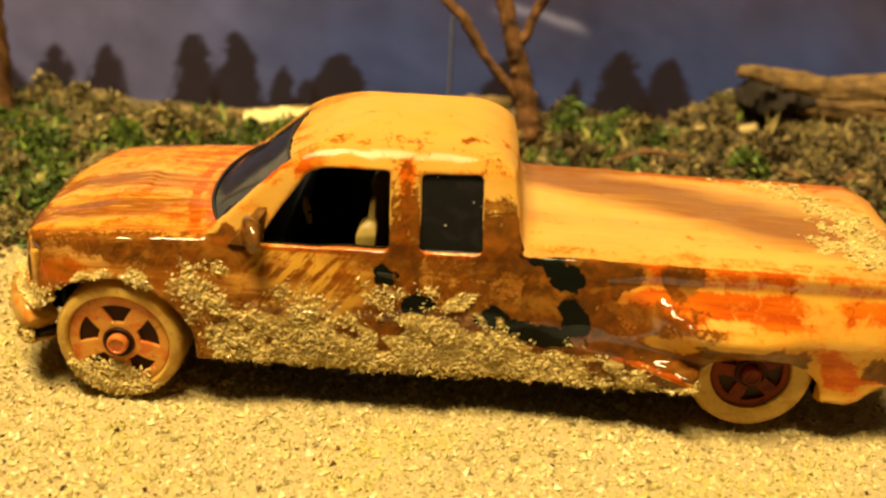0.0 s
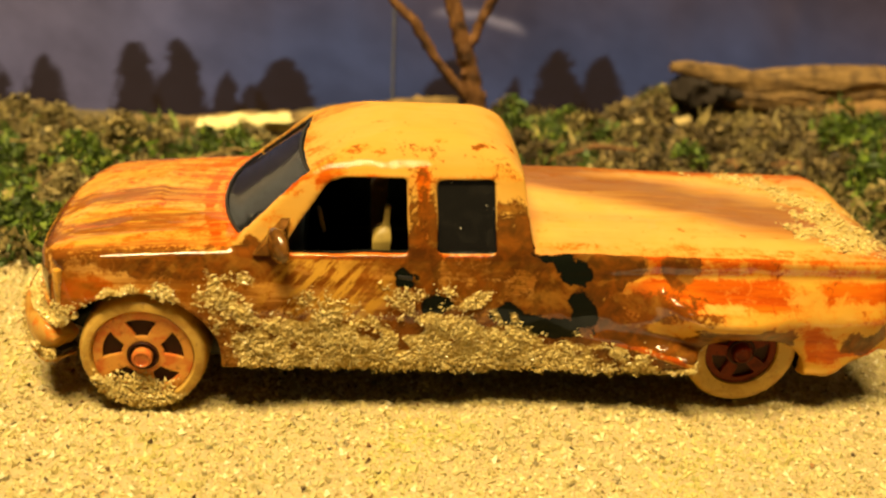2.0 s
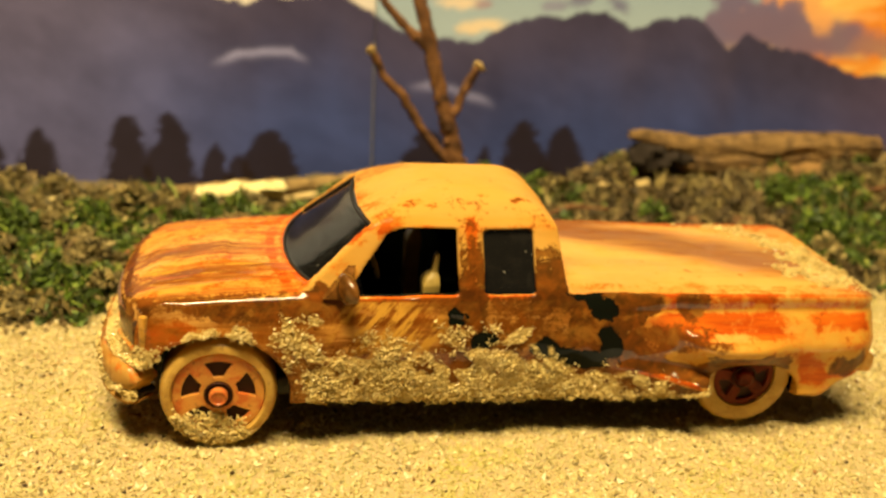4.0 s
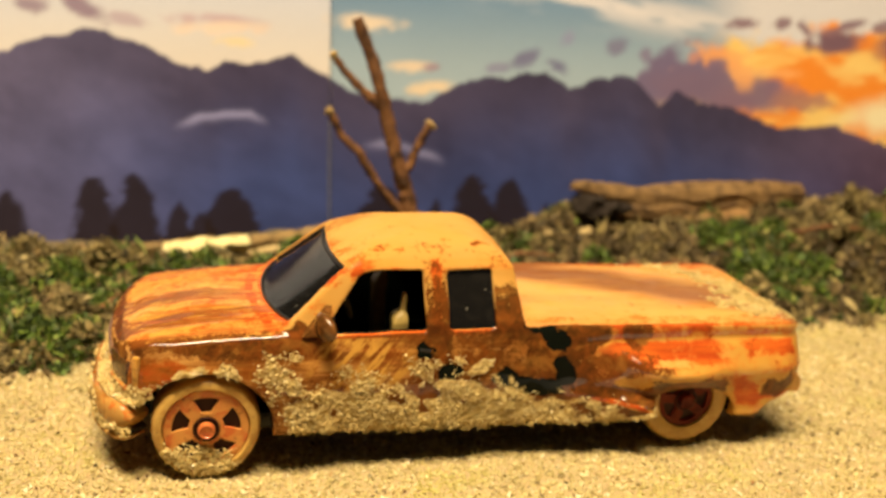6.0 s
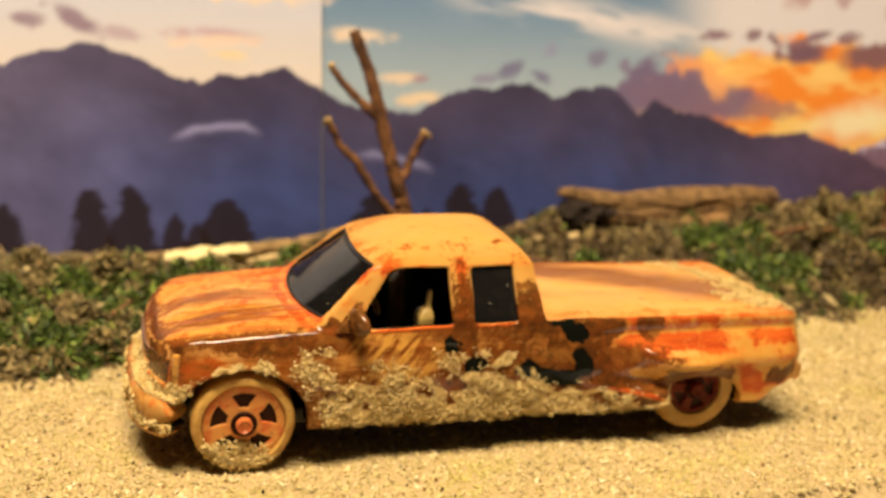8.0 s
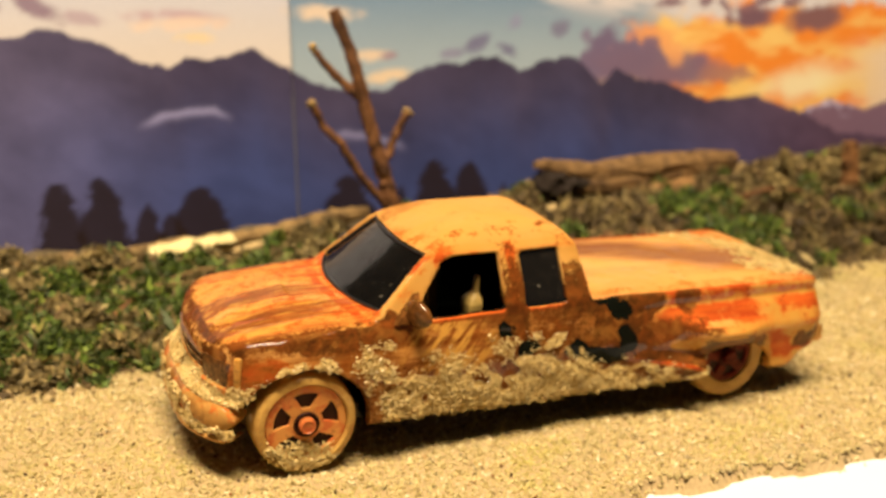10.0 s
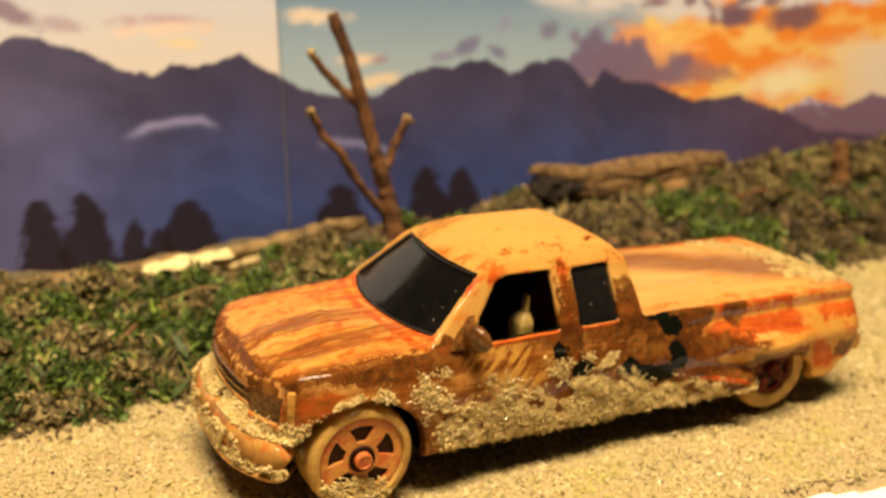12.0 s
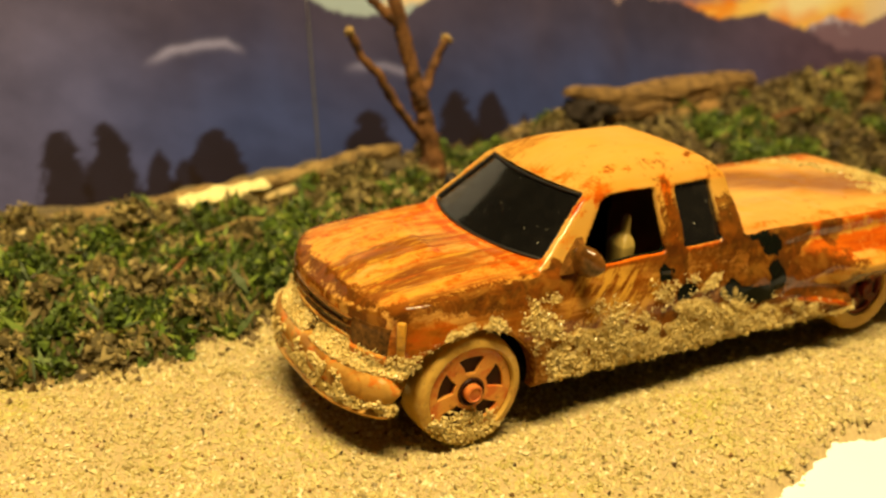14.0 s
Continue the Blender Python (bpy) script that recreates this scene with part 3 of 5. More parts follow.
def side_ring(x):
    """One cross-section of the lower body, bonnet and bed."""
    hw = np.interp(x, (-9.7, -9.3, -8.5, -7.4, -6, -3, 5, 12, 30, 40, 46, 52, 60, 63.5, 65.3, 66.2), (3.0, 6.0, 8.8, 10.8, 11.9, 12.8, 12.7, 12.1, 11.8, 11.8, 12.0, 12.5, 12.8, 12.5, 11.6, 10.3))
    hs = np.interp(x, (-9.7, -9.3, -8.5, -7.4, -6, -3, 7, 12, 30, 34, 64, 65.3, 66.2), (2.6, 5.4, 8.1, 10.0, 11.0, 11.5, 11.4, 11.1, 10.9, 10.8, 10.6, 9.9, 8.8))
    zs = np.interp(x, (-9.7, -8, -6, 0, 7.5, 12, 32, 64, 66.2), (12.3, 13.1, 13.7, 14.2, 14.6, 14.5, 14.5, 14.0, 13.2))
    zc = np.interp(x, (-9.7, -8.6, -6, 0, 7, 10, 32, 36, 62, 64.6, 66.2), (12.7, 13.9, 14.7, 15.6, 16.1, 16.2, 16.0, 15.7, 15.0, 14.6, 13.5))
    zb = np.interp(x, (-9.7, -7.6, -6, 6.5, 26, 45, 47, 58, 60, 62, 66.2), (6.5, 5.0, 4.3, 4.0, 3.7, 3.3, 3.6, 3.7, 3.6, 5.2, 6.6))
    mid = np.interp(x, (10, 40, 48, 60, 66), (8.5, 8.5, 9.7, 9.7, 9.6))
    tuck = 0.4 * ramp(x, 44, 50)
    power = np.interp(x, (30, 44, 66), (2.0, 1.1, 1.1))
    skirt = np.interp(x, (34, 42.3, 46.9), (0, 0.3, 2.2)) * (1 - ramp(x, 47.2, 48.2))
    skirt_z = np.interp(x, (36, 47), (7.7, 6.1))
    hip = 2.1 * np.interp(x, (41.8, 43, 46, 47.6), (0, 0.12, 0.92, 1)) * (1 - ramp(x, 50, 58))
    hip_z = np.interp(x, (42, 48, 58), (11.9, 10.3, 9.8))
    dome = 0.7 * ramp(x, -8.6, -5) * (1 - ramp(x, -2, 6.5))
    half = [(0.0, zb), (hw * 0.6, zb), (hw - 0.9, zb), (hw - 0.25, zb + 0.5)]
    for s in np.linspace(0.1, 0.97, 18):
        z = zb + s * (zs - zb)
        k = min(1.0, max(0.0, (z - mid) / (zs - mid - 0.9 * ramp(x, 36, 44))))
        y = hs + (hw - hs) * (1 - k**power) - tuck * ramp(mid - z, 0, 3.2)
        y += skirt * math.exp(-(((z - skirt_z) / (0.5 if z > skirt_z else 2.2)) ** 2)) + hip * math.exp(-(((z - hip_z) / (0.75 if z > hip_z else 2.6)) ** 2)) - 0.35 * ramp(x, 34, 42) * math.exp(-(((z - 12.75) / 0.35) ** 2))
        half.append((y, z))
    half.append((hs - 0.05, zs + 0.12))
    half.append((hs - 0.35, zs + 0.38))
    for s in np.linspace(0.94, 0.0, 20):
        y = (hs - 0.35) * s
        ridge = 0.38 * dome * (1 - ramp(y, 4.4, 5.0)) - 0.22 * dome * math.exp(-(((y - 7.6) / 0.35) ** 2))
        half.append((y, zs + 0.38 + (zc - zs - 0.38) * (1 - s**2.2) + ridge))
    ring = [(x, YC - y, z) for y, z in half]
    ring += [(x, YC + y, z) for y, z in half[-2:0:-1]]
    return ring


def cab_levels(inset=0.0):
    for z in (13.4, 14.4, 15.4, 16.4, 17.4, 18.4, 19.4, 20.4, 20.9, 21.4, 21.8, 22.2, 22.5, 22.7, 22.85, 22.92):
        if z > 21.85 and inset:
            continue
        hw = np.interp(z, (13.4, 15, 20.6, 21.2, 21.8, 22.2, 22.5, 22.7, 22.85, 22.92), (11.0, 10.9, 8.5, 8.0, 7.2, 6.4, 5.5, 4.5, 3.0, 1.0)) - inset
        corner = 7.5 + (z - 15.4) * 1.15 if z < 20.6 else np.interp(z, (20.6, 21.4, 22.2, 22.6, 22.85, 22.92), (13.5, 15.0, 16.8, 18.5, 20.5, 22.5))
        middle = 5.2 + (z - 15.4) * 1.38 if z < 20.6 else np.interp(z, (20.6, 21.4, 22.2, 22.6, 22.85, 22.92), (12.4, 14.2, 16.3, 18.2, 20.5, 22.5))
        rear = np.interp(z, (13.4, 20.4, 21.4, 22.2, 22.6, 22.85, 22.92), (32.9, 31.9, 31.2, 29.6, 27.8, 25.5, 23.5)) - inset
        yield z, hw, corner + inset * 1.2, middle + inset * 1.2, rear


def cab_ring(z, hw, corner, middle, rear):
    front = [(middle + (corner - middle) * abs(u) ** 2.2, hw * u) for u in np.linspace(-1, 1, 17)]
    flank = [(corner + (rear - corner) * s, hw) for s in np.linspace(0.08, 0.94, 14)]
    back = [(rear + 0.25 * (1 - u * u), hw * u * 0.97) for u in np.linspace(1, -1, 11)]
    near = [(x, -y) for x, y in flank[::-1]]
    z = z + 0.35 * max(0.0, z - 21.0) / 1.92
    return [(x, YC + y, z) for x, y in front + flank + back + near]


def temp(bm):
    me = bpy.data.meshes.new("temp")
    bmesh.ops.recalc_face_normals(bm, faces=bm.faces[:])
    bm.to_mesh(me)
    bm.free()
    return new("temp", me)


def prism(outline, y0, y1):
    """A solid from an outline in x and z, between two y."""
    return loft([[(x, y0, z) for x, z in outline], [(x, y1, z) for x, z in outline]])


def oval(cx, cz, rx, rz, steps=40):
    return [(cx + rx * math.cos(2 * math.pi * i / steps), cz + rz * math.sin(2 * math.pi * i / steps)) for i in range(steps)]


def cast_body():
    """Body and cab in one casting: cut, then softened as thick paint softens a casting."""
    shell = temp(loft([side_ring(x) for x in np.concatenate([[-9.7, -9.5, -9.3, -8.9], np.arange(-8.5, 66, 0.75), [66.2]])]))
    cab = temp(loft([cab_ring(*level) for level in cab_levels()]))
    cuts = []
    hollow = [(z if z > 13.5 else 7.5, *rest) for z, *rest in cab_levels(1.05)]
    cuts.append(temp(loft([cab_ring(*level) for level in hollow])))
    cuts.append(temp(prism([(11.3, 14.6), (22.1, 14.65), (21.8, 20.45), (16.6, 20.5), (15.2, 20.15)], -20, 46)))
    cuts.append(temp(prism([(24.5, 14.75), (29.55, 14.75), (29.2, 20.35), (24.3, 20.35)], -20, 46)))
    glass = []
    for z, hw, corner, middle, rear in cab_levels():
        if 15.3 < z < 20.5:
            w = hw - 0.85
            glass.append([(middle - 5, YC - w, z + 0.25), (corner + 2.6, YC - w, z + 0.25), (corner + 2.6, YC + w, z + 0.25), (middle - 5, YC + w, z + 0.25)])
    cuts.append(temp(loft(glass)))
    for y0, y1, y2 in ((-5, 1.6, 7), (31, 24.4, 19)):
        cuts.append(temp(prism(oval(-0.5, 5.2, 6.9, 6.15), y0, y2)))
        cuts.append(temp(prism(oval(52.2, 4.2, 5.5, 3.7), y0, y1)))
        cuts.append(temp(prism(oval(52.0, 5.8, 5.8, 5.8), y1, y2)))
    for y0, y1 in ((-1, 1.3), (24.7, 27)):
        cuts.append(temp(prism([(22.98, 4.5), (23.22, 4.5), (23.22, 14.9), (22.98, 14.9)], y0, y1)))
    for how, obs in (("UNION", [cab]), ("DIFFERENCE", cuts)):
        for ob in obs:
            mod = shell.modifiers.new("cut", "BOOLEAN")
            mod.operation, mod.object, mod.solver = how, ob, "EXACT"
    mod = shell.modifiers.new("cast", "REMESH")
    mod.mode, mod.voxel_size = "VOXEL", 0.20
    mod = shell.modifiers.new("soften", "SMOOTH")
    mod.factor, mod.iterations = 0.5, 6
    bpy.context.view_layer.update()
    me = bpy.data.meshes.new_from_object(shell.evaluated_get(bpy.context.evaluated_depsgraph_get()))
    for ob in (shell, cab, *cuts):
        bpy.data.objects.remove(ob)
    me.name = "body"
    return me


def read(me):
    co, no = np.empty(3 * len(me.vertices), np.float32), np.empty(3 * len(me.vertices), np.float32)
    me.vertices.foreach_get("co", co)
    me.vertices.foreach_get("normal", no)
    return co.reshape(-1, 3).astype(float), no.reshape(-1, 3).astype(float)


def near(v, a, b, soft):
    return ramp(v, a - soft, a + soft) * (1 - ramp(v, b - soft, b + soft))


def paint_masks(co, no):
    """Where the orange, brown, washed and black paint lies; black also paints shade into cab, arches and underside."""
    x, y, z = co.T
    v = np.abs(y - YC)
    warp_a, warp_b = fbm(x, y, z, size=1.7, octaves=4, seed=101) - 0.5, fbm(x, y, z, size=1.7, octaves=4, seed=105) - 0.5
    xw, zw = x + 2.6 * warp_a, z + 2.2 * warp_b
    flank = ramp(v, 8.8, 10.6) * ramp(-np.abs(no[:, 2]), -0.85, -0.5)
    flank = np.maximum(flank, ramp(v, 9.6, 10.3) * ramp(x, 34, 36) * ramp(-np.abs(no[:, 2]), -0.97, -0.86))
    flank = np.maximum(flank, near(z, 14, 21.5, 0.3) * ramp(np.abs(no[:, 1]), 0.5, 0.8))
    top = ramp(no[:, 2], 0.5, 0.8)
    hood = top * near(x, -9, 8, 0.5) * (z < 17)
    bed = top * ramp(x, 32.5, 33.5)
    roof = top * (z > 19)
    nose = ramp(-no[:, 0], 0.35, 0.7) * (x < -4)
    fore, aft = 1 - ramp(x, 33, 35), ramp(x, 35, 38)
    # bed sides
    crease = np.interp(x, (34, 40, 44, 47), (7.1, 6.8, 6.2, 5.6))
    rail = near(z, 13.0, 15.0, 0.2)
    gold = flank * aft * (0.45 + 0.55 * ramp(fbm(0.5 * x, y, z, size=3.0, octaves=3, seed=110), 0.3, 0.6))
    orange = flank * aft * (0.20 + 0.72 * near(z, 10.7, 12.7, 0.35) * near(x, 42.5, 55.5, 1.2) + 0.55 * near(z, 11.0, 12.6, 0.3) * near(x, 58.5, 64.5, 0.8) + rail * (0.58 * near(x, 42, 54, 0.8) + 0.30 * ramp(x, 53, 55)) + 0.16 * ramp(x, 60, 64) * near(z, 7, 12.5, 1))
    orange += flank * (1.0 * near(z - crease, -0.1, 0.45, 0.15) * near(x, 33, 46.5, 0.6) + 0.7 * ramp(blob(xw, zw, 58.6, 6.9, 3.8, 1.6, -52), 0, 0.6) + 0.85 * near(z, 6.0, 6.6, 0.25) * near(x, 60, 66, 0.6) + 0.42 * near(x, 38, 47, 1.5) * near(z, 9.2, 12.6, 0.8))
    # front wings, pillars, sills
    orange += flank * fore * (0.70 * near(x, -9, -2.5, 1.2) * near(z, 7, 12.6, 0.6) + 0.30 * (z < 14.2) + 0.75 * near(x, 22.7, 23.7, 0.25) * (z > 14.6) + 0.25 * near(x, 21.9, 24.5, 0.3) * (z > 14.6) + 0.55 * ramp(blob(xw, zw, 15.2, 20.2, 1.6, 0.8, 40), 0, 0.5) + 0.62 * near(z, 14.3, 15.2, 0.2) + 0.35 * near(z, 20.2, 20.9, 0.2))
    # bonnet, roof, bed cover
    bend = x - 0.018 * (y - YC) ** 2
    orange += hood * (0.40 + 0.75 * np.maximum(near(bend, 4.2, 4.9, 0.25), near(bend, 5.7, 6.4, 0.25)) + 0.16 * ramp(x, -2, 4))
    orange += bed * (0.02 + 0.30 * ramp(y - 0.46 * (63 - x), 13, 17) + 0.34 * near(v, 8.6, 10.5, 0.6))
    orange += roof * (0.20 * ramp(v, 5.8, 7.4) + 0.45 * (1 - ramp(x + 0.3 * (y - YC), 12.5, 15.5))) + 0.15 * near(x, 7, 13, 1) * (z > 16.5) * (no[:, 0] < 0)
    orange += nose * (0.42 + 0.5 * near(v, 5.5, 10.4, 0.5) * near(z, 8.8, 9.8, 0.2)) + 0.8 * near(z, 14.2, 15.15, 0.15) * near(x, 12, 30, 0.4) * near(v, 9.4, 11.4, 0.2)
    stripes = np.maximum.reduce([near(y, 4.8, 8.4, 0.8), near(y, 10.2, 13.8, 0.8), 0.8 * near(y, 2.6, 3.6, 0.3), 0.5 * near(y, 20.5, 24, 1)])
    wash = hood * 0.92 * stripes * (1 - 0.75 * ramp(bend, -2, 9))
    haze = hood * 0.35 * stripes * (1 - 0.6 * ramp(bend, 0, 9)) * (0.5 + 1.0 * fbm(0.12 * x, y, size=1.2, octaves=3, seed=108)) + bed * (0.9 * near(y - 0.40 * (63 - x), 4.5, 12.5, 3.2) * (0.55 + 0.9 * fbm(0.12 * x, y, size=1.6, octaves=3, seed=107)) + 0.5 * ramp(y, 20.5, 22.5))
    haze += 0.45 * flank * ramp(blob(xw, zw, 39.8, 10.2, 5.2, 4.6, 0), 0, 0.55)
    wash += bed * 0.22 * near(y - 0.40 * (63 - x), 5.5, 12.0, 2.0) + 0.6 * roof * ramp(y, 15, 18) * (1 - ramp(x, 17, 23))
    wash += flank * (1 - ramp(x, 36, 39)) * 0.8 * (z < 15)
    brown = flank * (1 - ramp(x, 37, 39)) * (z < 15.2) * (0.62 * near(x, -1.5, 39, 2) - 0.44 * near(x, -6, 9, 1) * near(z, 9.5, 13.4, 0.5) + 0.12 * near(x, 24, 34, 1) - 0.42 * ramp(blob(xw, zw, 15.5, 11.8, 7.5, 3.4), 0, 0.6) - 0.15 * ramp(blob(xw, zw, 27, 12.4, 3.5, 2.2), 0, 0.6))
    brown += flank * (0.60 * near(x, 21.6, 24.6, 0.4) * near(z, 14, 19.5, 2.5) + 0.28 * near(x, 21.6, 24.6, 0.4) + 1.0 * near(x, 29.0, 33.5, 0.3) * near(z, 14, 18.6, 1.2) + 0.3 * near(x, 29.0, 33.5, 0.3) * near(z, 18, 21, 0.6))
    brown += flank * (0.95 * near(xw, 33, 42.4, 0.5) * ramp(zw - 10.2 - 0.62 * np.clip(xw - 37.5, 0, 9), -0.3, 0.3) + 0.95 * ramp(blob(xw, zw, 45.7, 13.9, 2.9, 2.2, 80), 0, 0.5) + 0.95 * ramp(blob(xw, zw, 53.0, 8.2, 2.6, 1.1), 0, 0.5) + 0.9 * near(zw, 7.3, 9.0, 0.3) * near(xw, 46.5, 56.0, 0.6) + 0.6 * near(x, 35, 40.5, 0.8) * near(z, 6.8, 11, 0.6) + 0.9 * ramp(blob(xw, zw, 62.8, 7.7, 3.0, 1.4, 10), 0, 0.5))
    brown += flank * (1.1 * near(z - crease, 0.45, 1.8, 0.3) * near(x, 34, 51, 1.5) + 1.15 * near(x, 33, 49, 0.8) * (1 - ramp(z - crease, -0.5, 0.0)) + 0.5 * near(np.hypot((x - 52.2) / 5.5, (z - 4.2) / 3.7), 1.0, 1.22, 0.06) * near(x, 47, 55, 1))
    brown += 0.72 * ramp(v, 9.6, 10.9) * near(x, -8, 8.5, 1.2) * near(z, 12.6, 15.2, 0.3) + nose * (0.60 * ramp(z, 12.0, 12.8) + 0.62 * near(v, 5.5, 9.8, 0.5) * near(z, 9.8, 12.6, 0.3) + 0.30 * near(z, 8.5, 12.4, 0.5))
    flakes = np.maximum.reduce([ramp(blob(xw, y + 2.2 * warp_b, a, b, r, w), 0, 0.4) for a, b, r, w in ((17.4, 6.7, 1.6, 0.7), (19.4, 6.2, 1.5, 0.6), (21.2, 8.6, 0.7, 0.4), (25.0, 7.6, 1.1, 0.5), (28.6, 7.0, 1.4, 0.5), (31.0, 9.0, 0.8, 1.2))])
    brown += 0.9 * flank * ramp(blob(xw, zw, 9.6, 14.9, 2.6, 1.5, 20), 0, 0.5)
    arch = np.hypot((xw - 52.2) / 5.5, (zw - 4.2) / 3.7)
    brown += 0.95 * ramp(v, 9.5, 10.5) * near(arch, 0.98, 1.30, 0.08) * near(xw, 46, 56, 0.8) * (z > 6) + 0.5 * flank * near(zw, 9.3, 11.2, 0.5) * near(xw, 42.5, 48.5, 0.8)
    brown += flank * (0.46 * ramp(blob(xw, zw, 39.6, 10.0, 5.4, 4.8), 0, 0.6) + 0.10 * aft)
    brown -= 0.8 * near(v, 9.9, 11.6, 0.25) * (1 - ramp(x, -6.9, -6.1)) * near(z, 8.0, 12.8, 0.3)
    orange -= 0.6 * near(v, 9.9, 11.6, 0.25) * (1 - ramp(x, -6.9, -6.1)) * near(z, 8.0, 12.8, 0.3)
    gold = gold + hood * 0.75 * ramp(fbm(0.3 * x, y, z, size=3.5, octaves=3, seed=104), 0.28, 0.6)
    gold = gold + 0.35 * roof + 0.55 * flank * fore * ramp(z, 14.6, 15.4)
    brown += 0.26 * roof * flakes
    orange += 0.42 * roof * flakes - 0.24 * roof * (1 - flakes) * ramp(x + 0.3 * (y - YC), 13.5, 16) - 0.14 * bed * near(v, -9, 8, 1)
    brown += 0.48 * hood * (1 - ramp(x - 0.008 * (y - YC) ** 2, -8.6, -6.4)) + 0.22 * roof * near(v, 5.6, 7.8, 0.5) * ramp(x, 13, 22) + 0.15 * near(x, 21.6, 26.5, 0.5) * near(z, 20.3, 21.4, 0.3) * near(v, 7, 9, 0.3)
    scratch = flank * fore * (z < 14.2) * (0.06 + 0.9 * ramp(blob(xw, zw, 15.5, 11.5, 6.5, 4.5), 0, 0.6))
    black = np.zeros_like(x)
    for cx, cz, rx, rz, turn, w in ((34.3, 14.5, 2.5, 1.3, -14, 1), (36.5, 13.1, 1.9, 1.6, -40, 1), (33.6, 15.4, 1.3, 0.8, 0, 1), (37.3, 9.9, 1.5, 2.3, 35, 1), (31.0, 9.5, 3.6, 1.1, -4, 0.85), (34.2, 8.3, 4.6, 1.6, -4, 0.9), (24.6, 10.4, 2.0, 1.4, -30, 0.95), (21.8, 12.8, 1.2, 0.9, 0, 1)):
        black = np.maximum(black, 1.05 * flank * w * ramp(blob(xw, zw, cx, cz, rx * 1.24, rz * 1.24, turn), 0, 0.8))
    # shade painted black inside the cab, behind the window openings
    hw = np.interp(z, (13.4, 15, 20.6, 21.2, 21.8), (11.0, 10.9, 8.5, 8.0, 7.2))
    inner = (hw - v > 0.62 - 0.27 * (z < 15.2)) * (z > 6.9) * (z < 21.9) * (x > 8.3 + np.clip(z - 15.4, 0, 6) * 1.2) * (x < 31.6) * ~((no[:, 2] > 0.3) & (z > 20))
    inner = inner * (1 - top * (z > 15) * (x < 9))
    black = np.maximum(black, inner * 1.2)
    # the downward faces near the ground are blackened too
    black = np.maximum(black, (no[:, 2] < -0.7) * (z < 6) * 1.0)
    # wheel arches: the shade round the tyres painted black
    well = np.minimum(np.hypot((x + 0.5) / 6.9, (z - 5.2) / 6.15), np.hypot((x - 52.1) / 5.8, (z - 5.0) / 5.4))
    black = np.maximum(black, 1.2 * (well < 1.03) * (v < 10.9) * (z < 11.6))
    crust = np.clip(sum(crust_amount(co, no)), 0, 1)
    tint = (0.75 * bed + 0.12 * flank * aft + 0.50 * hood + 0.15 * roof) * ramp(fbm(0.35 * x, y, z, size=4.5, octaves=3, seed=109), 0.30, 0.68)
    # the lacquer is thick on the shoulders and sills, thin on the roof
    gloss = 0.45 + 0.55 * np.maximum(near(z, 13.0, 15.3, 0.3) * ramp(v, 9.6, 10.4) * (x < 36), 0.7 * flank * aft) + 0.35 * near(x, 8, 16, 0.5) * near(z, 15.2, 19.6, 0.3) - 0.25 * (z > 20.2)
    return dict(gloss=gloss, crust=crust, tint=tint, orange=orange, brown=brown, wash=wash, haze=haze, gold=gold, brush=hood * 0.9 + 0.2 * bed + 0.15 * roof, black=black, scratch=scratch)


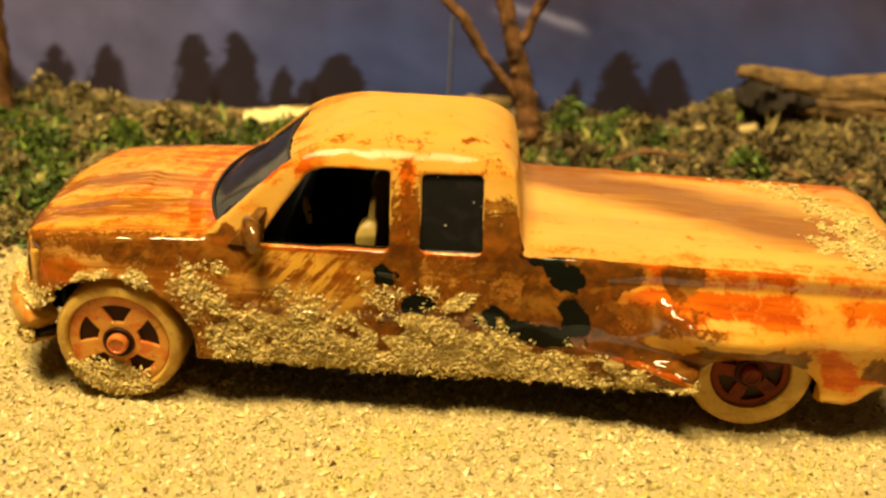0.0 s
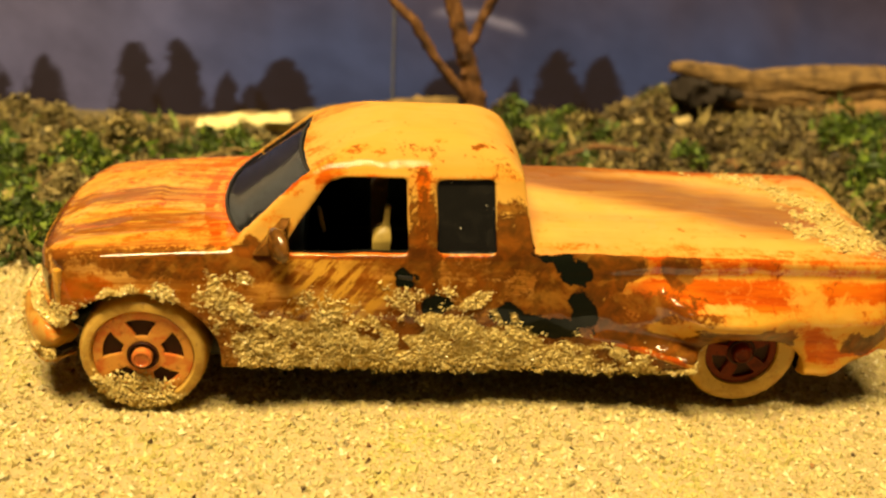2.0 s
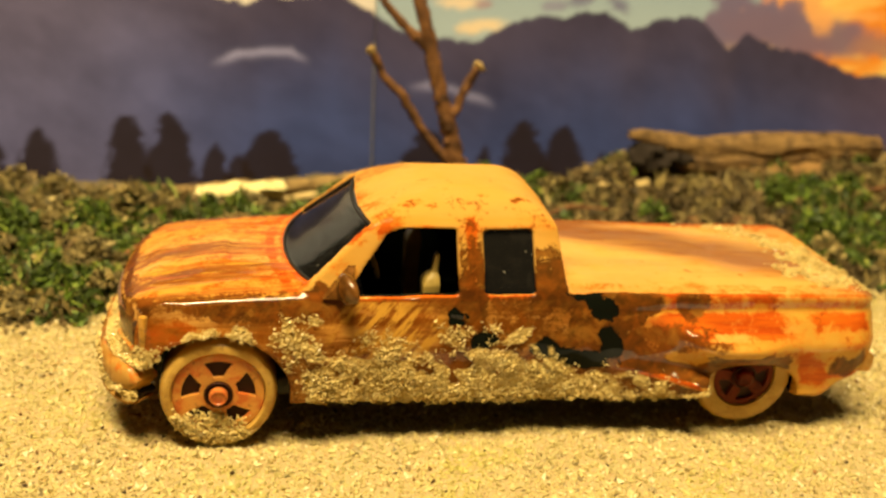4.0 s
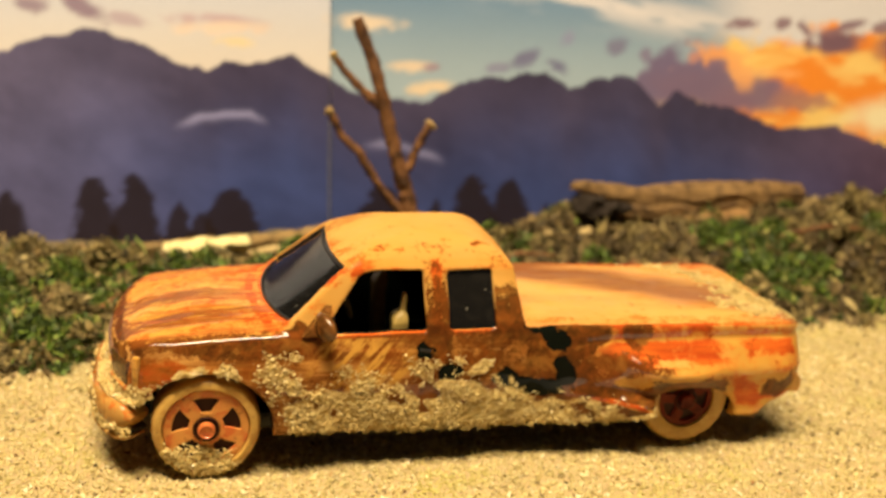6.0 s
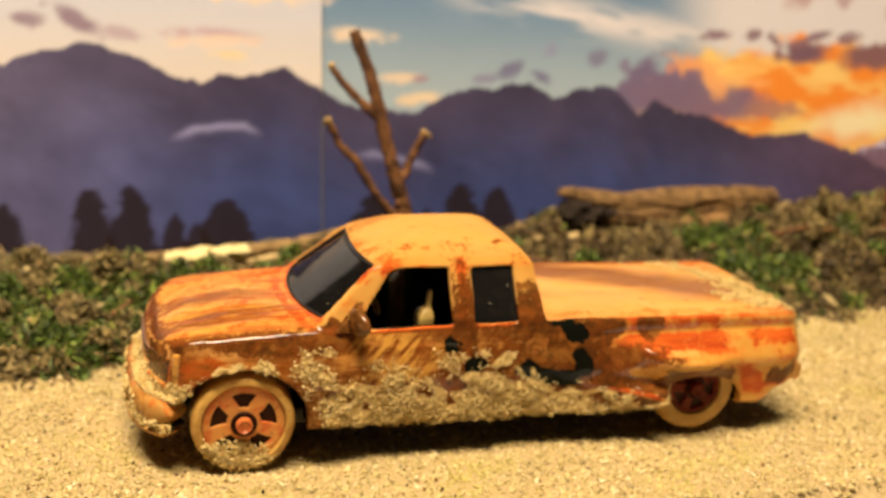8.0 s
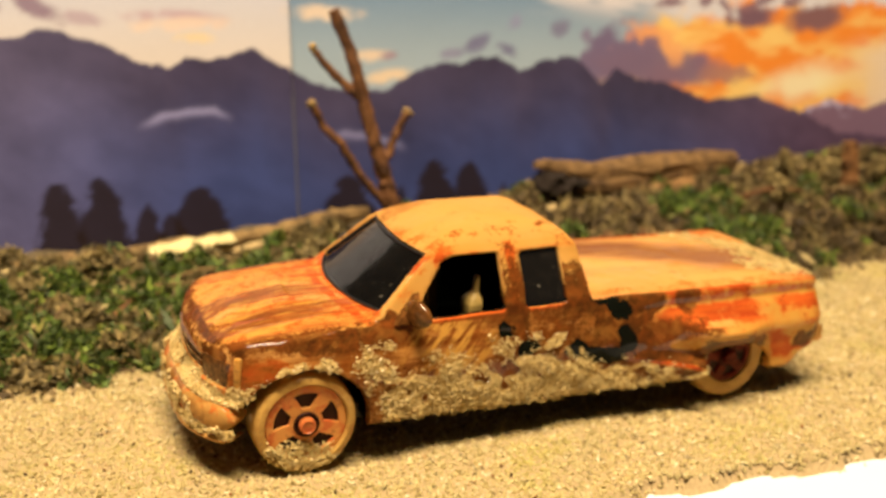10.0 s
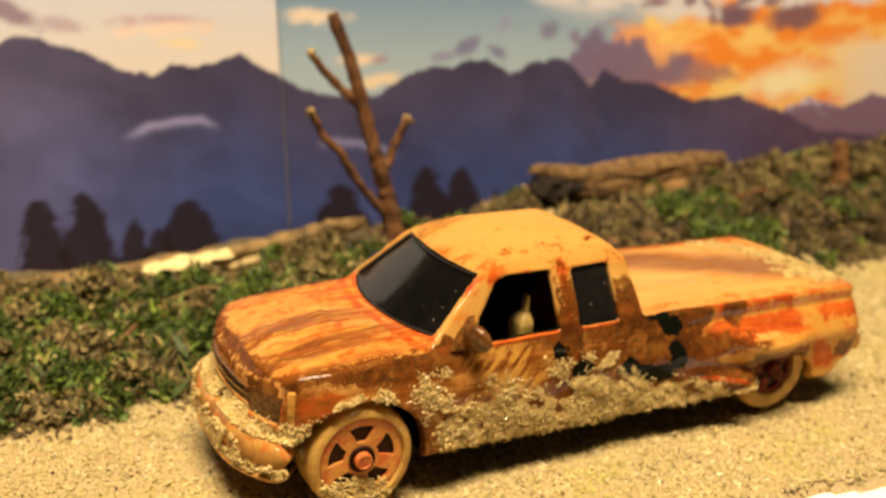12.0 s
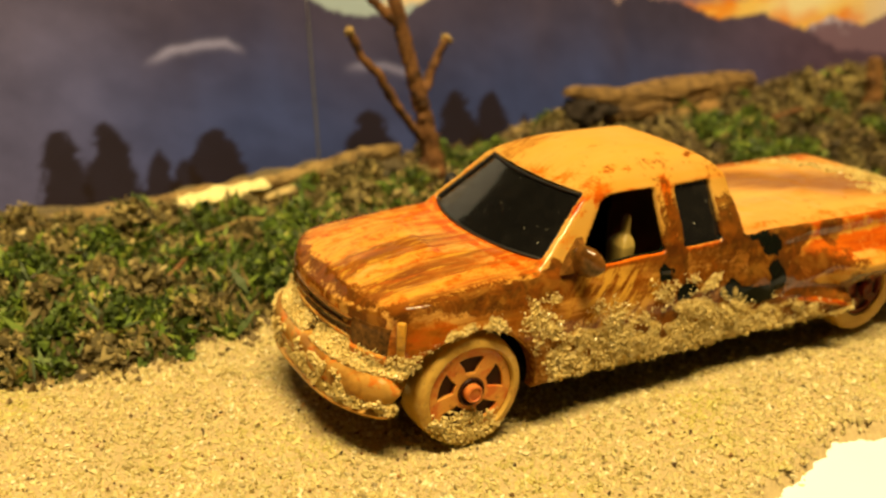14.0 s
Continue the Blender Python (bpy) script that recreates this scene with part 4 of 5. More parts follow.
def crust_amount(co, no):
    """How thick the glued sand lies on the casting."""
    x, y, z = co.T
    v = np.abs(y - YC)
    n = fbm(x, y, z, size=2.2, octaves=5, seed=111) - 0.5
    fine = fbm(x, y, z, size=0.9, octaves=3, seed=112) - 0.5
    along, across = 0.89 * x - 0.45 * z, 0.45 * x + 0.89 * z
    streak = fbm(0.38 * along, across, 0.3 * y, size=0.95, octaves=4, seed=113) - 0.5
    out = ramp(v, 10.6, 11.1) * (np.abs(no[:, 2]) < 0.75) * ramp(np.abs(no[:, 1]), 0.3, 0.55)
    upper = np.interp(x, (5, 6, 8.5, 10, 12, 16, 18, 21.8, 25.5, 26.4, 29.3, 31.4, 32.2, 34, 36.5, 39, 41, 45, 47), (11.2, 11.4, 10.2, 9.0, 9.0, 9.0, 9.5, 8.9, 9.9, 9.3, 8.5, 8.2, 7.2, 6.5, 6.5, 5.6, 4.9, 4.1, 3.4))
    holes = np.maximum.reduce([blob(x, z, a, b, r, s, 25) for a, b, r, s in ((9.7, 6.6, 1.1, 0.8), (21.9, 6.3, 1.5, 1.2), (16.9, 5.4, 2.2, 0.8), (12.9, 4.8, 1.2, 0.5), (19.5, 7.5, 0.9, 0.6), (28.0, 6.9, 0.9, 0.6))])
    body_of = ramp(upper - z + 3.0 * n + 5.0 * streak + 2.4 * fine, -1.7, 1.5) * near(x - 0.30 * np.clip(10.5 - z, 0, 7) * ramp(12 - x, 0, 3) + 1.6 * fine, 6.4, 45.5, 1.2)
    band = body_of * ramp(0.72 + 1.5 * streak + 0.7 * n + 0.9 * fine - 0.30 * holes + 0.40 * ramp(8.0 - z, 0, 2.6), 0.30, 0.86)
    smear = blob(x, z, 6.9 - 0.12 * (z - 11), 10.6, 3.8, 3.0, 70)
    patch = 0.62 * ramp(smear + 1.1 * fine + 1.3 * streak + 0.5 * n, 0.05, 0.75) * (smear > 0)
    scatter = 0.50 * near(x, 9.5, 25.5, 1.2) * near(z, 8.4, 12.0, 0.9) * ramp(1.2 * streak + 0.7 * fine + 0.30 * blob(x, z, 22.2, 11.4, 2.6, 1.8), -0.04, 0.30)
    ring = np.hypot((x + 0.5) / 6.9, (z - 5.2) / 6.15)
    rim = near(ring, 1.02, 1.10 + 0.16 * np.clip(fine + n, -0.3, 0.5), 0.02) * (z > 8.0) * near(x, -6.5, 3.2, 0.6) * ramp(0.5 + n + 0.8 * fine, 0.36, 0.60)
    knob = blob(x, z, 1.8, 11.6, 1.5, 1.0)
    rim = np.maximum(rim, (knob > 0) * ramp(knob + fine, 0.1, 0.4))
    tuft = np.maximum.reduce([ramp((blob(x, z, a, b, r, s, turn) > 0) * (blob(x, z, a, b, r, s, turn) + 0.6 * fine + 0.3 * n), 0.0, 0.55) for a, b, r, s, turn in ((27.8, 10.7, 2.2, 0.8, 26), (40.6, 6.0, 1.0, 0.7, 0), (42.9, 5.5, 1.1, 0.8, -20), (45.8, 4.4, 1.6, 1.0, 25), (47.2, 5.4, 2.6, 0.65, 44))])
    heap = ramp(no[:, 2], 0.5, 0.8) * ramp(x, 50, 51) * ramp(3.7 - np.abs(x + 1.0 - np.interp(y, (4, 8, 11, 15.5, 19, 22), (63.6, 63.0, 62.2, 60.8, 58.0, 55.6)) + 9 * n + 5 * fine), 0, 2.6) * near(y, 4.0, 22.0, 1.2)
    nose = ramp(-no[:, 0], 0.2, 0.6) * (x < -5) * near(z, 6, 9.8, 0.5) * ramp(0.5 + n, 0.36, 0.48)
    return np.clip(out * np.maximum.reduce([band, patch, rim, tuft, scatter]) + nose, 0, 1), np.clip(heap, 0, 1)


truck = thing("toy_pickup", (0, 0, 0), "glossy rust-painted die-cast toy pickup truck crusted with sand", "toy truck")
truck.matrix_world = pose(0, 0, 5.8 * MM, 2.5) @ pose(0, 0, -5.8 * MM)
body_mesh = cast_body()
body_co, body_no = read(body_mesh)
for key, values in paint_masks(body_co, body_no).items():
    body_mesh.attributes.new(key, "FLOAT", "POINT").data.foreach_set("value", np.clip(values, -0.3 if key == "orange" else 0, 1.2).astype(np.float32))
# hand-painted: slow waves and a roof edge that bows in towards the rear
sway = 0.30 * (fbm(*body_co.T, size=5.0, octaves=2, seed=115) - 0.5) + 0.11 * (fbm(*body_co.T, size=1.7, octaves=2, seed=117) - 0.5)
crust, heap = crust_amount(body_co, body_no)
ends = np.empty(2 * len(body_mesh.edges), np.int32)
body_mesh.edges.foreach_get("vertices", ends)
a, b = ends.reshape(-1, 2).T
links = np.bincount(ends, minlength=len(body_co))[:, None]
soft = 0.6 * (ramp(body_co[:, 0], 14.5, 18) * near(body_co[:, 2], 20.95, 22.6, 0.25))[:, None]
for _ in range(40):
    mean = np.stack([np.bincount(a, body_co[b, k], len(body_co)) + np.bincount(b, body_co[a, k], len(body_co)) for k in range(3)], 1) / links
    body_co += soft * (mean - body_co)
bow = ramp(body_co[:, 2], 16.5, 20) * 0.028 * (np.clip(body_co[:, 0] - 15, 0, 20) / 10) ** 2
body_co[:, 1] -= (body_co[:, 1] - YC) * bow
body_co += body_no * sway[:, None]
body_mesh.vertices.foreach_set("co", body_co.astype(np.float32).ravel())
body_mesh.update()
body_mesh.polygons.foreach_set("use_smooth", [True] * len(body_mesh.polygons))
body_mesh.transform(Matrix.Scale(MM, 4))
body_mesh.materials.clear()
part("body", body_mesh, PAINT, truck, "rust, tan and brown painted casting with black chips and shade painted black in its recesses")

# the glued sand
rng = np.random.default_rng(7)


def stuck(amount, share, high, low, more, seed):
    """Flaky grains on the casting, piled in small lumps."""
    pick = np.concatenate([np.nonzero(rng.random(len(amount)) < share * amount**1.5)[0] for _ in range(3)])
    lumps = ramp(fbm(*body_co[pick].T, size=1.3, octaves=4, seed=121), 0.44, 0.62)
    lift = rng.random(len(pick)) * (0.04 + high * lumps * amount[pick])
    spots = body_co[pick] + body_no[pick] * lift[:, None] + rng.normal(0, 0.10, (len(pick), 3))
    facing = body_no[pick] + rng.normal(0, 0.38, (len(pick), 3)) + (0, 0, 0.5)
    return grains("sand_crust", spots, low + more * rng.random(len(pick)) ** 2.0, (1.75, 0.85, 0.5), seed=seed, rough=0.5, lay=facing)


part("sand_crust", stuck(crust, 0.92, 0.42, 0.040, 0.125, 12), CRUST, truck, "coarse golden sand glued along the sills", kind="stuff")
part("bed_sand", stuck(heap, 0.38, 0.25, 0.07, 0.13, 13), CRUST, truck, "pale sand spilt over the bed cover", kind="stuff")

# glazing, dark tinted plastic


def glazing_material():
    """Smoked plastic with paint specks and dust smears."""
    m = Nodes("smoked_plastic")
    specks = m.math("MULTIPLY", m.step(m.noise(0.35, 1), 0.75, 0.78), m.step(m.noise(3.0, 2), 0.42, 0.56))
    smears = m.step(m.noise(2.4, 5, warp=1.0, rough=0.7), 0.50, 0.75, 0, 0.5)
    colour = m.mix(smears, (0.008, 0.0075, 0.007), (0.030, 0.027, 0.023))
    colour = m.mix(specks, colour, (0.50, 0.46, 0.38))
    m.bump(m.noise(1.2, 4), 0.3, 0.05)
    return m.done(colour, m.step(m.noise(1.5, 4), 0.3, 0.7, 0.10, 0.20), Specular_IOR_Level=0.6, Coat_Weight=1.0, Coat_Roughness=0.06, Coat_IOR=1.5)


GLASS = glazing_material()
DARK = plain("black_plastic", (0.012, 0.011, 0.010), 0.5)
SEAT = plain("tan_seat_plastic", (0.46, 0.32, 0.09), 0.45)


def pane_between(levels):
    bm = bmesh.new()
    rows = []
    for z, hw, corner, middle in levels:
        w = hw - 0.8
        rows.append([bm.verts.new((middle + (corner - middle) * abs(u) ** 2.2 + 0.55, YC + w * u, z)) for u in np.linspace(-1, 1, 19)])
    for a, b in zip(rows, rows[1:]):
        for i in range(18):
            bm.faces.new((a[i], a[i + 1], b[i + 1], b[i]))
    bmesh.ops.solidify(bm, geom=bm.faces[:], thickness=0.35)
    return bm


part("windshield", pane_between([(z, hw, c, m) for z, hw, c, m, r in cab_levels() if 15.0 < z < 21]), GLASS, truck, "dark smoked windshield")
rim = [(m + (c - m) * abs(u) ** 2.2 + 0.30, YC + (hw - 0.86) * u, z) for z, hw, c, m in ((15.75, 10.6, 7.9, 5.68),) for u in np.linspace(-1, 1, 13)]
rim += [(m + (c - m) + 0.30, YC + hw - 0.86, z) for z, hw, c, m, r in cab_levels() if 16 < z < 20.5]
rim += [(m + (c - m) * abs(u) ** 2.2 + 0.30, YC + (hw - 0.86) * u, z) for z, hw, c, m in ((20.55, 8.52, 13.42, 12.3),) for u in np.linspace(1, -1, 13)]
rim += [(m + (c - m) + 0.30, YC - hw + 0.86, z) for z, hw, c, m, r in list(cab_levels())[::-1] if 16 < z < 20.5]
part("windshield_seal", limb(rim + rim[:1], [0.15] * (len(rim) + 1), sides=8, rough=0.1, steps=1), DARK, truck, "thin black rubber seal round the windshield")
for sign in (-1, 1):
    rows = []
    for z in (14.5, 16.5, 18.5, 20.6):
        w = np.interp(z, (13.4, 15, 20.6), (11.0, 10.9, 8.5)) - 0.6
        front, back = w, w - w * 0.028 * 1.46**2 * ramp(z, 16.5, 20)
        rows.append([(24.0, YC + sign * front, z), (29.9, YC + sign * back, z), (29.9, YC + sign * (back - 0.4), z), (24.0, YC + sign * (front - 0.4), z)])
    part("side_window", loft(rows), GLASS, truck, "dark smoked rear side window")


def seat_shape():
    bm = loft([[(x + dx, y, z) for dx, y in ((-a, -b), (a, -b * 0.9), (a, b * 0.9), (-a, b))] for x, z, a, b in ((0.9, 8.0, 0.8, 1.4), (0.9, 13.0, 0.75, 1.3), (0.95, 14.5, 0.85, 1.35), (1.1, 15.2, 0.65, 1.0), (1.3, 15.6, 0.3, 0.5), (1.4, 17.0, 0.28, 0.5), (1.45, 17.5, 0.2, 0.35))])
    bmesh.ops.bevel(bm, geom=bm.edges[:], offset=0.18, segments=2, affect="EDGES", profile=0.5)
    return bm


for y in (6.3, 18.4):
    part("seat", seat_shape(), SEAT, truck, "tan plastic bucket seat", place=(18.9, y, 0))
part("steering_wheel", limb([(1.0 * math.cos(a), 0.25 * math.sin(a), 1.0 * math.sin(a)) for a in np.linspace(0, 6.0, 14)], [0.18] * 14, sides=8, rough=0.0, steps=1), SEAT, truck, place=(14.6, 7.6, 15.4), turn=(0, 25, 90))
part("dashboard", box(10.2, 13.2, 4.2, 21.8, 12.0, 14.6, 0.5), DARK, truck)


# front bumper and air dam, bowed round the nose
def bowed_bar(profile, reach, nose, corner=-6.0, power=2.3):
    rings = []
    for u in np.linspace(-1, 1, 49):
        x = nose + (corner - nose) * abs(u) ** power
        slope = power * (corner - nose) * abs(u) ** (power - 1) * (1 if u > 0 else -1) / reach
        nrm = math.hypot(1, slope)
        ring = []
        middle = sum(z for d, z in profile) / len(profile)
        close = math.sqrt(max(0.02, 1 - max(0.0, (abs(u) - 0.90) / 0.10) ** 2))
        for d, z in profile:
            d, z = d + 0.5 * (1 - close), middle + (z - middle) * close
            ring.append((x + d / nrm, YC + reach * u - d * slope / nrm, z))
        rings.append(ring)
    return loft(rings)


BUMPER = [(2.4, 5.25), (0.9, 5.25), (0.35, 5.4), (0.0, 5.8), (-0.1, 6.5), (-0.05, 7.2), (0.1, 7.65), (0.45, 7.95), (1.0, 8.05), (2.4, 8.05)]
part("front_bumper", bowed_bar(BUMPER, 12.3, -11.7, -7.7, 3.4), paint_material("bumper_paint", False, 0.03, (0.36, 0.205, 0.055)), truck, "tan bumper with worn orange edges")
part("air_dam", bowed_bar([(2.2, 4.0), (0.4, 4.0), (0.0, 4.2), (-0.05, 4.45), (0.15, 4.7), (0.6, 4.8), (2.2, 4.8)], 11.9, -11.8, -8.0, 3.4), PAINT_PLAIN, truck, "thin tan lip below the bumper")
part("bumper_backing", bowed_bar([(2.4, 4.2), (0.7, 4.2), (0.7, 5.8), (2.4, 5.8)], 11.8, -11.4, -8.0, 3.4), DARK, truck)
MUD = plain("muddy_paint", (0.12, 0.05, 0.013), 0.35, 0.75, 0.7, Specular_IOR_Level=0.05, Coat_Weight=1.0, Coat_Roughness=0.06, Coat_IOR=1.3)
part("grille", bowed_bar([(0.8, 8.3), (0.0, 8.4), (-0.12, 10.0), (0.0, 11.4), (0.8, 11.5)], 6.4, -9.75, -9.0), plain("grille_brown", (0.075, 0.03, 0.010), 0.4, 0.7, 0.8, Specular_IOR_Level=0.15), truck, "dark brown grille panel")
for z, paint in ((8.9, MUD), (9.75, PAINT_PLAIN), (10.7, MUD), (11.5, MUD)):
    part("grille_bar", bowed_bar([(0.5, z), (-0.22, z + 0.05), (-0.25, z + 0.3), (0.5, z + 0.42)], 6.3, -9.8, -9.05), paint, truck, "brown grille bar")
MARKER = plain("gold_brown_gloss", (0.44, 0.215, 0.038), 0.3, 0.5, 0.8, Specular_IOR_Level=0.1, Coat_Weight=0.8, Coat_Roughness=0.06)
for sign in (-1, 1):
    rings = []
    for u in np.linspace(0.62, 0.98, 7):
        x = -9.75 + 2.3 * abs(u) ** 2.6
        y = YC + sign * 10.4 * u
        rings.append([(x - 0.15, y, 8.9), (x - 0.28, y, 9.4), (x - 0.28, y, 11.6), (x - 0.12, y, 12.1), (x + 1.2, y, 12.1), (x + 1.2, y, 8.9)])
    headlight = part("headlight", loft(rings), MUD, truck, "brown painted headlight")
    bar = [[(x - 0.30, y, 8.75), (x - 0.48, y, 8.95), (x - 0.50, y, 9.45), (x - 0.28, y, 9.65), (x + 0.6, y, 9.65), (x + 0.6, y, 8.75)] for (x, y) in ((ring[0][0] + 0.15, ring[0][1]) for ring in rings)]
    part("turn_signal", loft(bar), ORANGE_PAINT, headlight, "orange strip below the headlight")
    marker = box(-0.42, 0.42, -0.55, 0.42, 7.9, 12.9, 0.22)
    part("marker_light", marker, MARKER, truck, "upright tan corner lamp", place=(-6.65, YC + sign * 10.75, 0), turn=(0, 0, 42 * sign))

# sand on the bumper shelf and lip
def front(u):
    return -11.7 + 4.0 * np.abs(u) ** 3.4


u = rng.random(11000) * 1.96 - 0.98
u = u[fbm(u * 12, 0.0, size=2.0, seed=131) > 0.34]
back = rng.random(len(u))
shelf = np.stack([front(u) + 0.75 + 1.95 * back, YC + 12.0 * u, 7.95 + (1.0 + 3.4 * ramp(u, -0.75, -0.3) * ramp(0.95 - u, 0, 0.3) * fbm(u * 12, 9.0, size=1.6, seed=134)) * back**1.3 + 0.35 * rng.random(len(u))], 1)
low_u = rng.random(6500) * 1.94 - 0.97
low_u = low_u[fbm(low_u * 12, 5.0, size=2.2, seed=133) > 0.36]
low = np.stack([front(low_u) + 0.7 * rng.random(len(low_u)), YC + 12.1 * low_u, 4.8 + 0.95 * rng.random(len(low_u)) ** 1.4], 1)
face_u = rng.random(6000) * 1.9 - 0.95
face_z = 5.35 + 2.4 * rng.random(6000) ** 1.6
keep = fbm(face_u * 12, face_z, size=1.5, seed=135) > 0.47 + 0.07 * (face_z - 5.3)
face_u, face_z = face_u[keep], face_z[keep]
face = np.stack([front(face_u) - 0.12 * rng.random(len(face_u)) - 0.02, YC + 12.32 * face_u, face_z], 1)
spots = np.concatenate([shelf, low, face])
part("bumper_sand", grains("bumper_sand", spots, 0.08 + 0.18 * rng.random(len(spots)) ** 1.5, seed=14, rough=0.6), CRUST, truck, "sand caught on the bumper", kind="stuff")


for sign in (-1, 1):
    grip = box(-0.7, 0.7, -0.3, 0.3, -0.25, 0.25, 0.2)
    part("door_handle", grip, DARK, truck, "black door handle", place=(21.8, YC + sign * 11.2, 12.75), turn=(0, 8, 0))


# mirrors
def mirror_shape(sign):
    """A rounded, backswept shell."""
    rings = []
    for s, w, h, back in ((-1.3, 0.35, 0.6, -0.3), (-0.8, 0.7, 1.15, -0.15), (0.0, 0.85, 1.5, 0.0), (0.8, 0.8, 1.45, 0.25), (1.5, 0.62, 1.1, 0.5), (2.0, 0.4, 0.6, 0.7), (2.2, 0.15, 0.2, 0.8)):
        rings.append([(back + w * math.copysign(abs(math.cos(a)) ** 0.8, math.cos(a)), sign * s, h * math.copysign(abs(math.sin(a)) ** 0.8, math.sin(a)) - 0.15 * w * math.cos(a)) for a in np.linspace(0, 2 * math.pi, 21)[:-1]])
    return loft(rings)


MIRROR = plain("brown_gloss_paint", (0.13, 0.052, 0.012), 0.2, 0.6, 0.9, Specular_IOR_Level=0.1, Coat_Weight=1.0, Coat_Roughness=0.05, Coat_IOR=1.45)
for sign in (-1, 1):
    mirror = part("mirror", mirror_shape(sign), MIRROR if sign < 0 else DARK, truck, "glossy brown door mirror" if sign < 0 else "dark door mirror", place=(11.2, YC + sign * 11.7, 15.9))
    part("mirror_foot", loft([[(-2.3, sign * -1.0, -1.4), (0.7, sign * -1.0, -1.4), (1.0, sign * -1.6, 1.6), (0.3, sign * -1.6, 1.6)], [(-1.9, sign * -0.25, -1.2), (0.5, sign * -0.1, -1.2), (0.6, sign * -0.5, 1.0), (0.2, sign * -0.5, 1.0)]]), MIRROR, mirror)

# chassis plate and rear bumper
part("chassis", box(-5, 63, 4.5, 21.5, 3.2, 5.2, 0.4), DARK, truck, "black underside")
rear_ring = [[(65.7 + 0.6 * (1 - u * u) + d, YC + 11.4 * u, z) for d, z in ((-1.8, 6.3), (0.1, 6.2), (0.35, 6.8), (0.35, 7.8), (0.0, 8.3), (-1.8, 8.3))] for u in np.linspace(-1, 1, 17)]
part("rear_bumper", loft(rear_ring), PAINT_PLAIN, truck, "tan rear bumper")

# wheels
TYRE = rim_material("tan_tyre_paint", (0.56, 0.34, 0.085), (0.45, 0.24, 0.055), (0.22, 0.10, 0.03))
RIM = rim_material("orange_rim_paint", (0.74, 0.33, 0.08), (0.66, 0.16, 0.04), (0.30, 0.09, 0.025))
CAP = rim_material("red_cap_paint", (0.62, 0.19, 0.05), (0.50, 0.10, 0.03), (0.25, 0.06, 0.02))
RED_RIM = rim_material("worn_red_rim", (0.17, 0.022, 0.008), (0.09, 0.010, 0.005), (0.010, 0.005, 0.004), 0.15)
# dark red, blackened with the shade of the rim openings and hub gap
WELL = plain("dark_red_wheel_shade", (0.034, 0.008, 0.004), 0.5, Specular_IOR_Level=0.2)
tyre_profile = [(0.0, 0.95), (4.3, 0.95), (4.38, 0.5), (4.46, 0.12), (4.6, 0.0), (5.0, 0.03), (5.3, 0.2), (5.5, 0.6), (5.6, 1.3), (5.6, 3.9), (5.35, 4.5), (4.6, 4.7), (0.0, 4.7)]


def rim_shape():
    """A disc with five wedge-shaped openings and rounded spokes between."""
    bm = bmesh.new()
    radii = (1.2, 1.6, 1.85, 2.3, 2.8, 3.2, 3.5, 3.9, 4.36)
    rows = []
    for r in radii:
        gap = np.interp(r, (1.85, 3.5), (0.20, 0.32))
        across = np.concatenate([np.linspace(-0.5, -gap, 5)[:-1], np.linspace(-gap, gap, 9)[:-1], np.linspace(gap, 0.5, 5)[:-1]])
        angles = [2 * math.pi * (k + s + 0.5) / 5 for k in range(5) for s in across]
        rows.append([bm.verts.new((r * math.cos(a), 0, r * math.sin(a))) for a in angles])
    steps = len(rows[0])
    for k in range(len(radii) - 1):
        for i in range(steps):
            if 1.8 < radii[k] < 3.4 and 4 <= i % 16 < 12:
                continue
            j = (i + 1) % steps
            bm.faces.new((rows[k][i], rows[k][j], rows[k + 1][j], rows[k + 1][i]))
    out = bmesh.ops.extrude_face_region(bm, geom=bm.faces[:])
    for g in out["geom"]:
        if isinstance(g, bmesh.types.BMVert):
            g.co.y -= 0.42
    bmesh.ops.delete(bm, geom=[v for v in bm.verts if not v.link_faces], context="VERTS")
    sharp = [e for e in bm.edges if len(e.link_faces) == 2 and e.calc_face_angle(0) > 0.8]
    bmesh.ops.bevel(bm, geom=sharp, offset=0.09, segments=2, affect="EDGES", profile=0.5)
    return bm


def build_wheel(name, x, y, z, size, turn, spin, far, rim=None, inner=1.0):
    wheel = new("wheel")
    wheel.parent = truck
    wheel.matrix_basis = pose(x * MM, y * MM, z * MM, 0, 0, 180 if far else 0) @ pose(0, 0, 0, 0, spin, turn) @ Matrix.Scale(size, 4)
    wheel.empty_display_size = 0.002
    tagged(wheel, name)
    part("tyre", lathe([(r * inner if r < 4.5 else r, d) for r, d in tyre_profile], 64), TYRE, wheel)
    face = rim_shape()
    bmesh.ops.scale(face, vec=(inner, 1, inner), verts=face.verts[:])
    part("rim", face, rim or RIM, wheel, "worn red five-spoke rim" if rim else "orange five-spoke rim", place=(0, 0.78, 0))
    part("rim_well", lathe([(0, 0.72), (4.3 * inner, 0.72), (4.3 * inner, 0.94), (0, 0.94)], 40), WELL, wheel)
    # ring coloured as the shaded gap round the cap
    part("hub_ring", lathe([(0, 0.6), (1.36, 0.6), (1.40, 0.25), (1.32, 0.12), (1.20, 0.12), (1.16, 0.5), (0, 0.5)], 32), WELL, wheel)
    part("hub_cap", lathe([(0, 0.55), (0.88, 0.55), (0.92, -0.15), (0.85, -0.38), (0.68, -0.46), (0.60, -0.36), (0.0, -0.34)], 32), rim or CAP, wheel, "dark red axle end" if rim else "domed orange axle end")
    return wheel


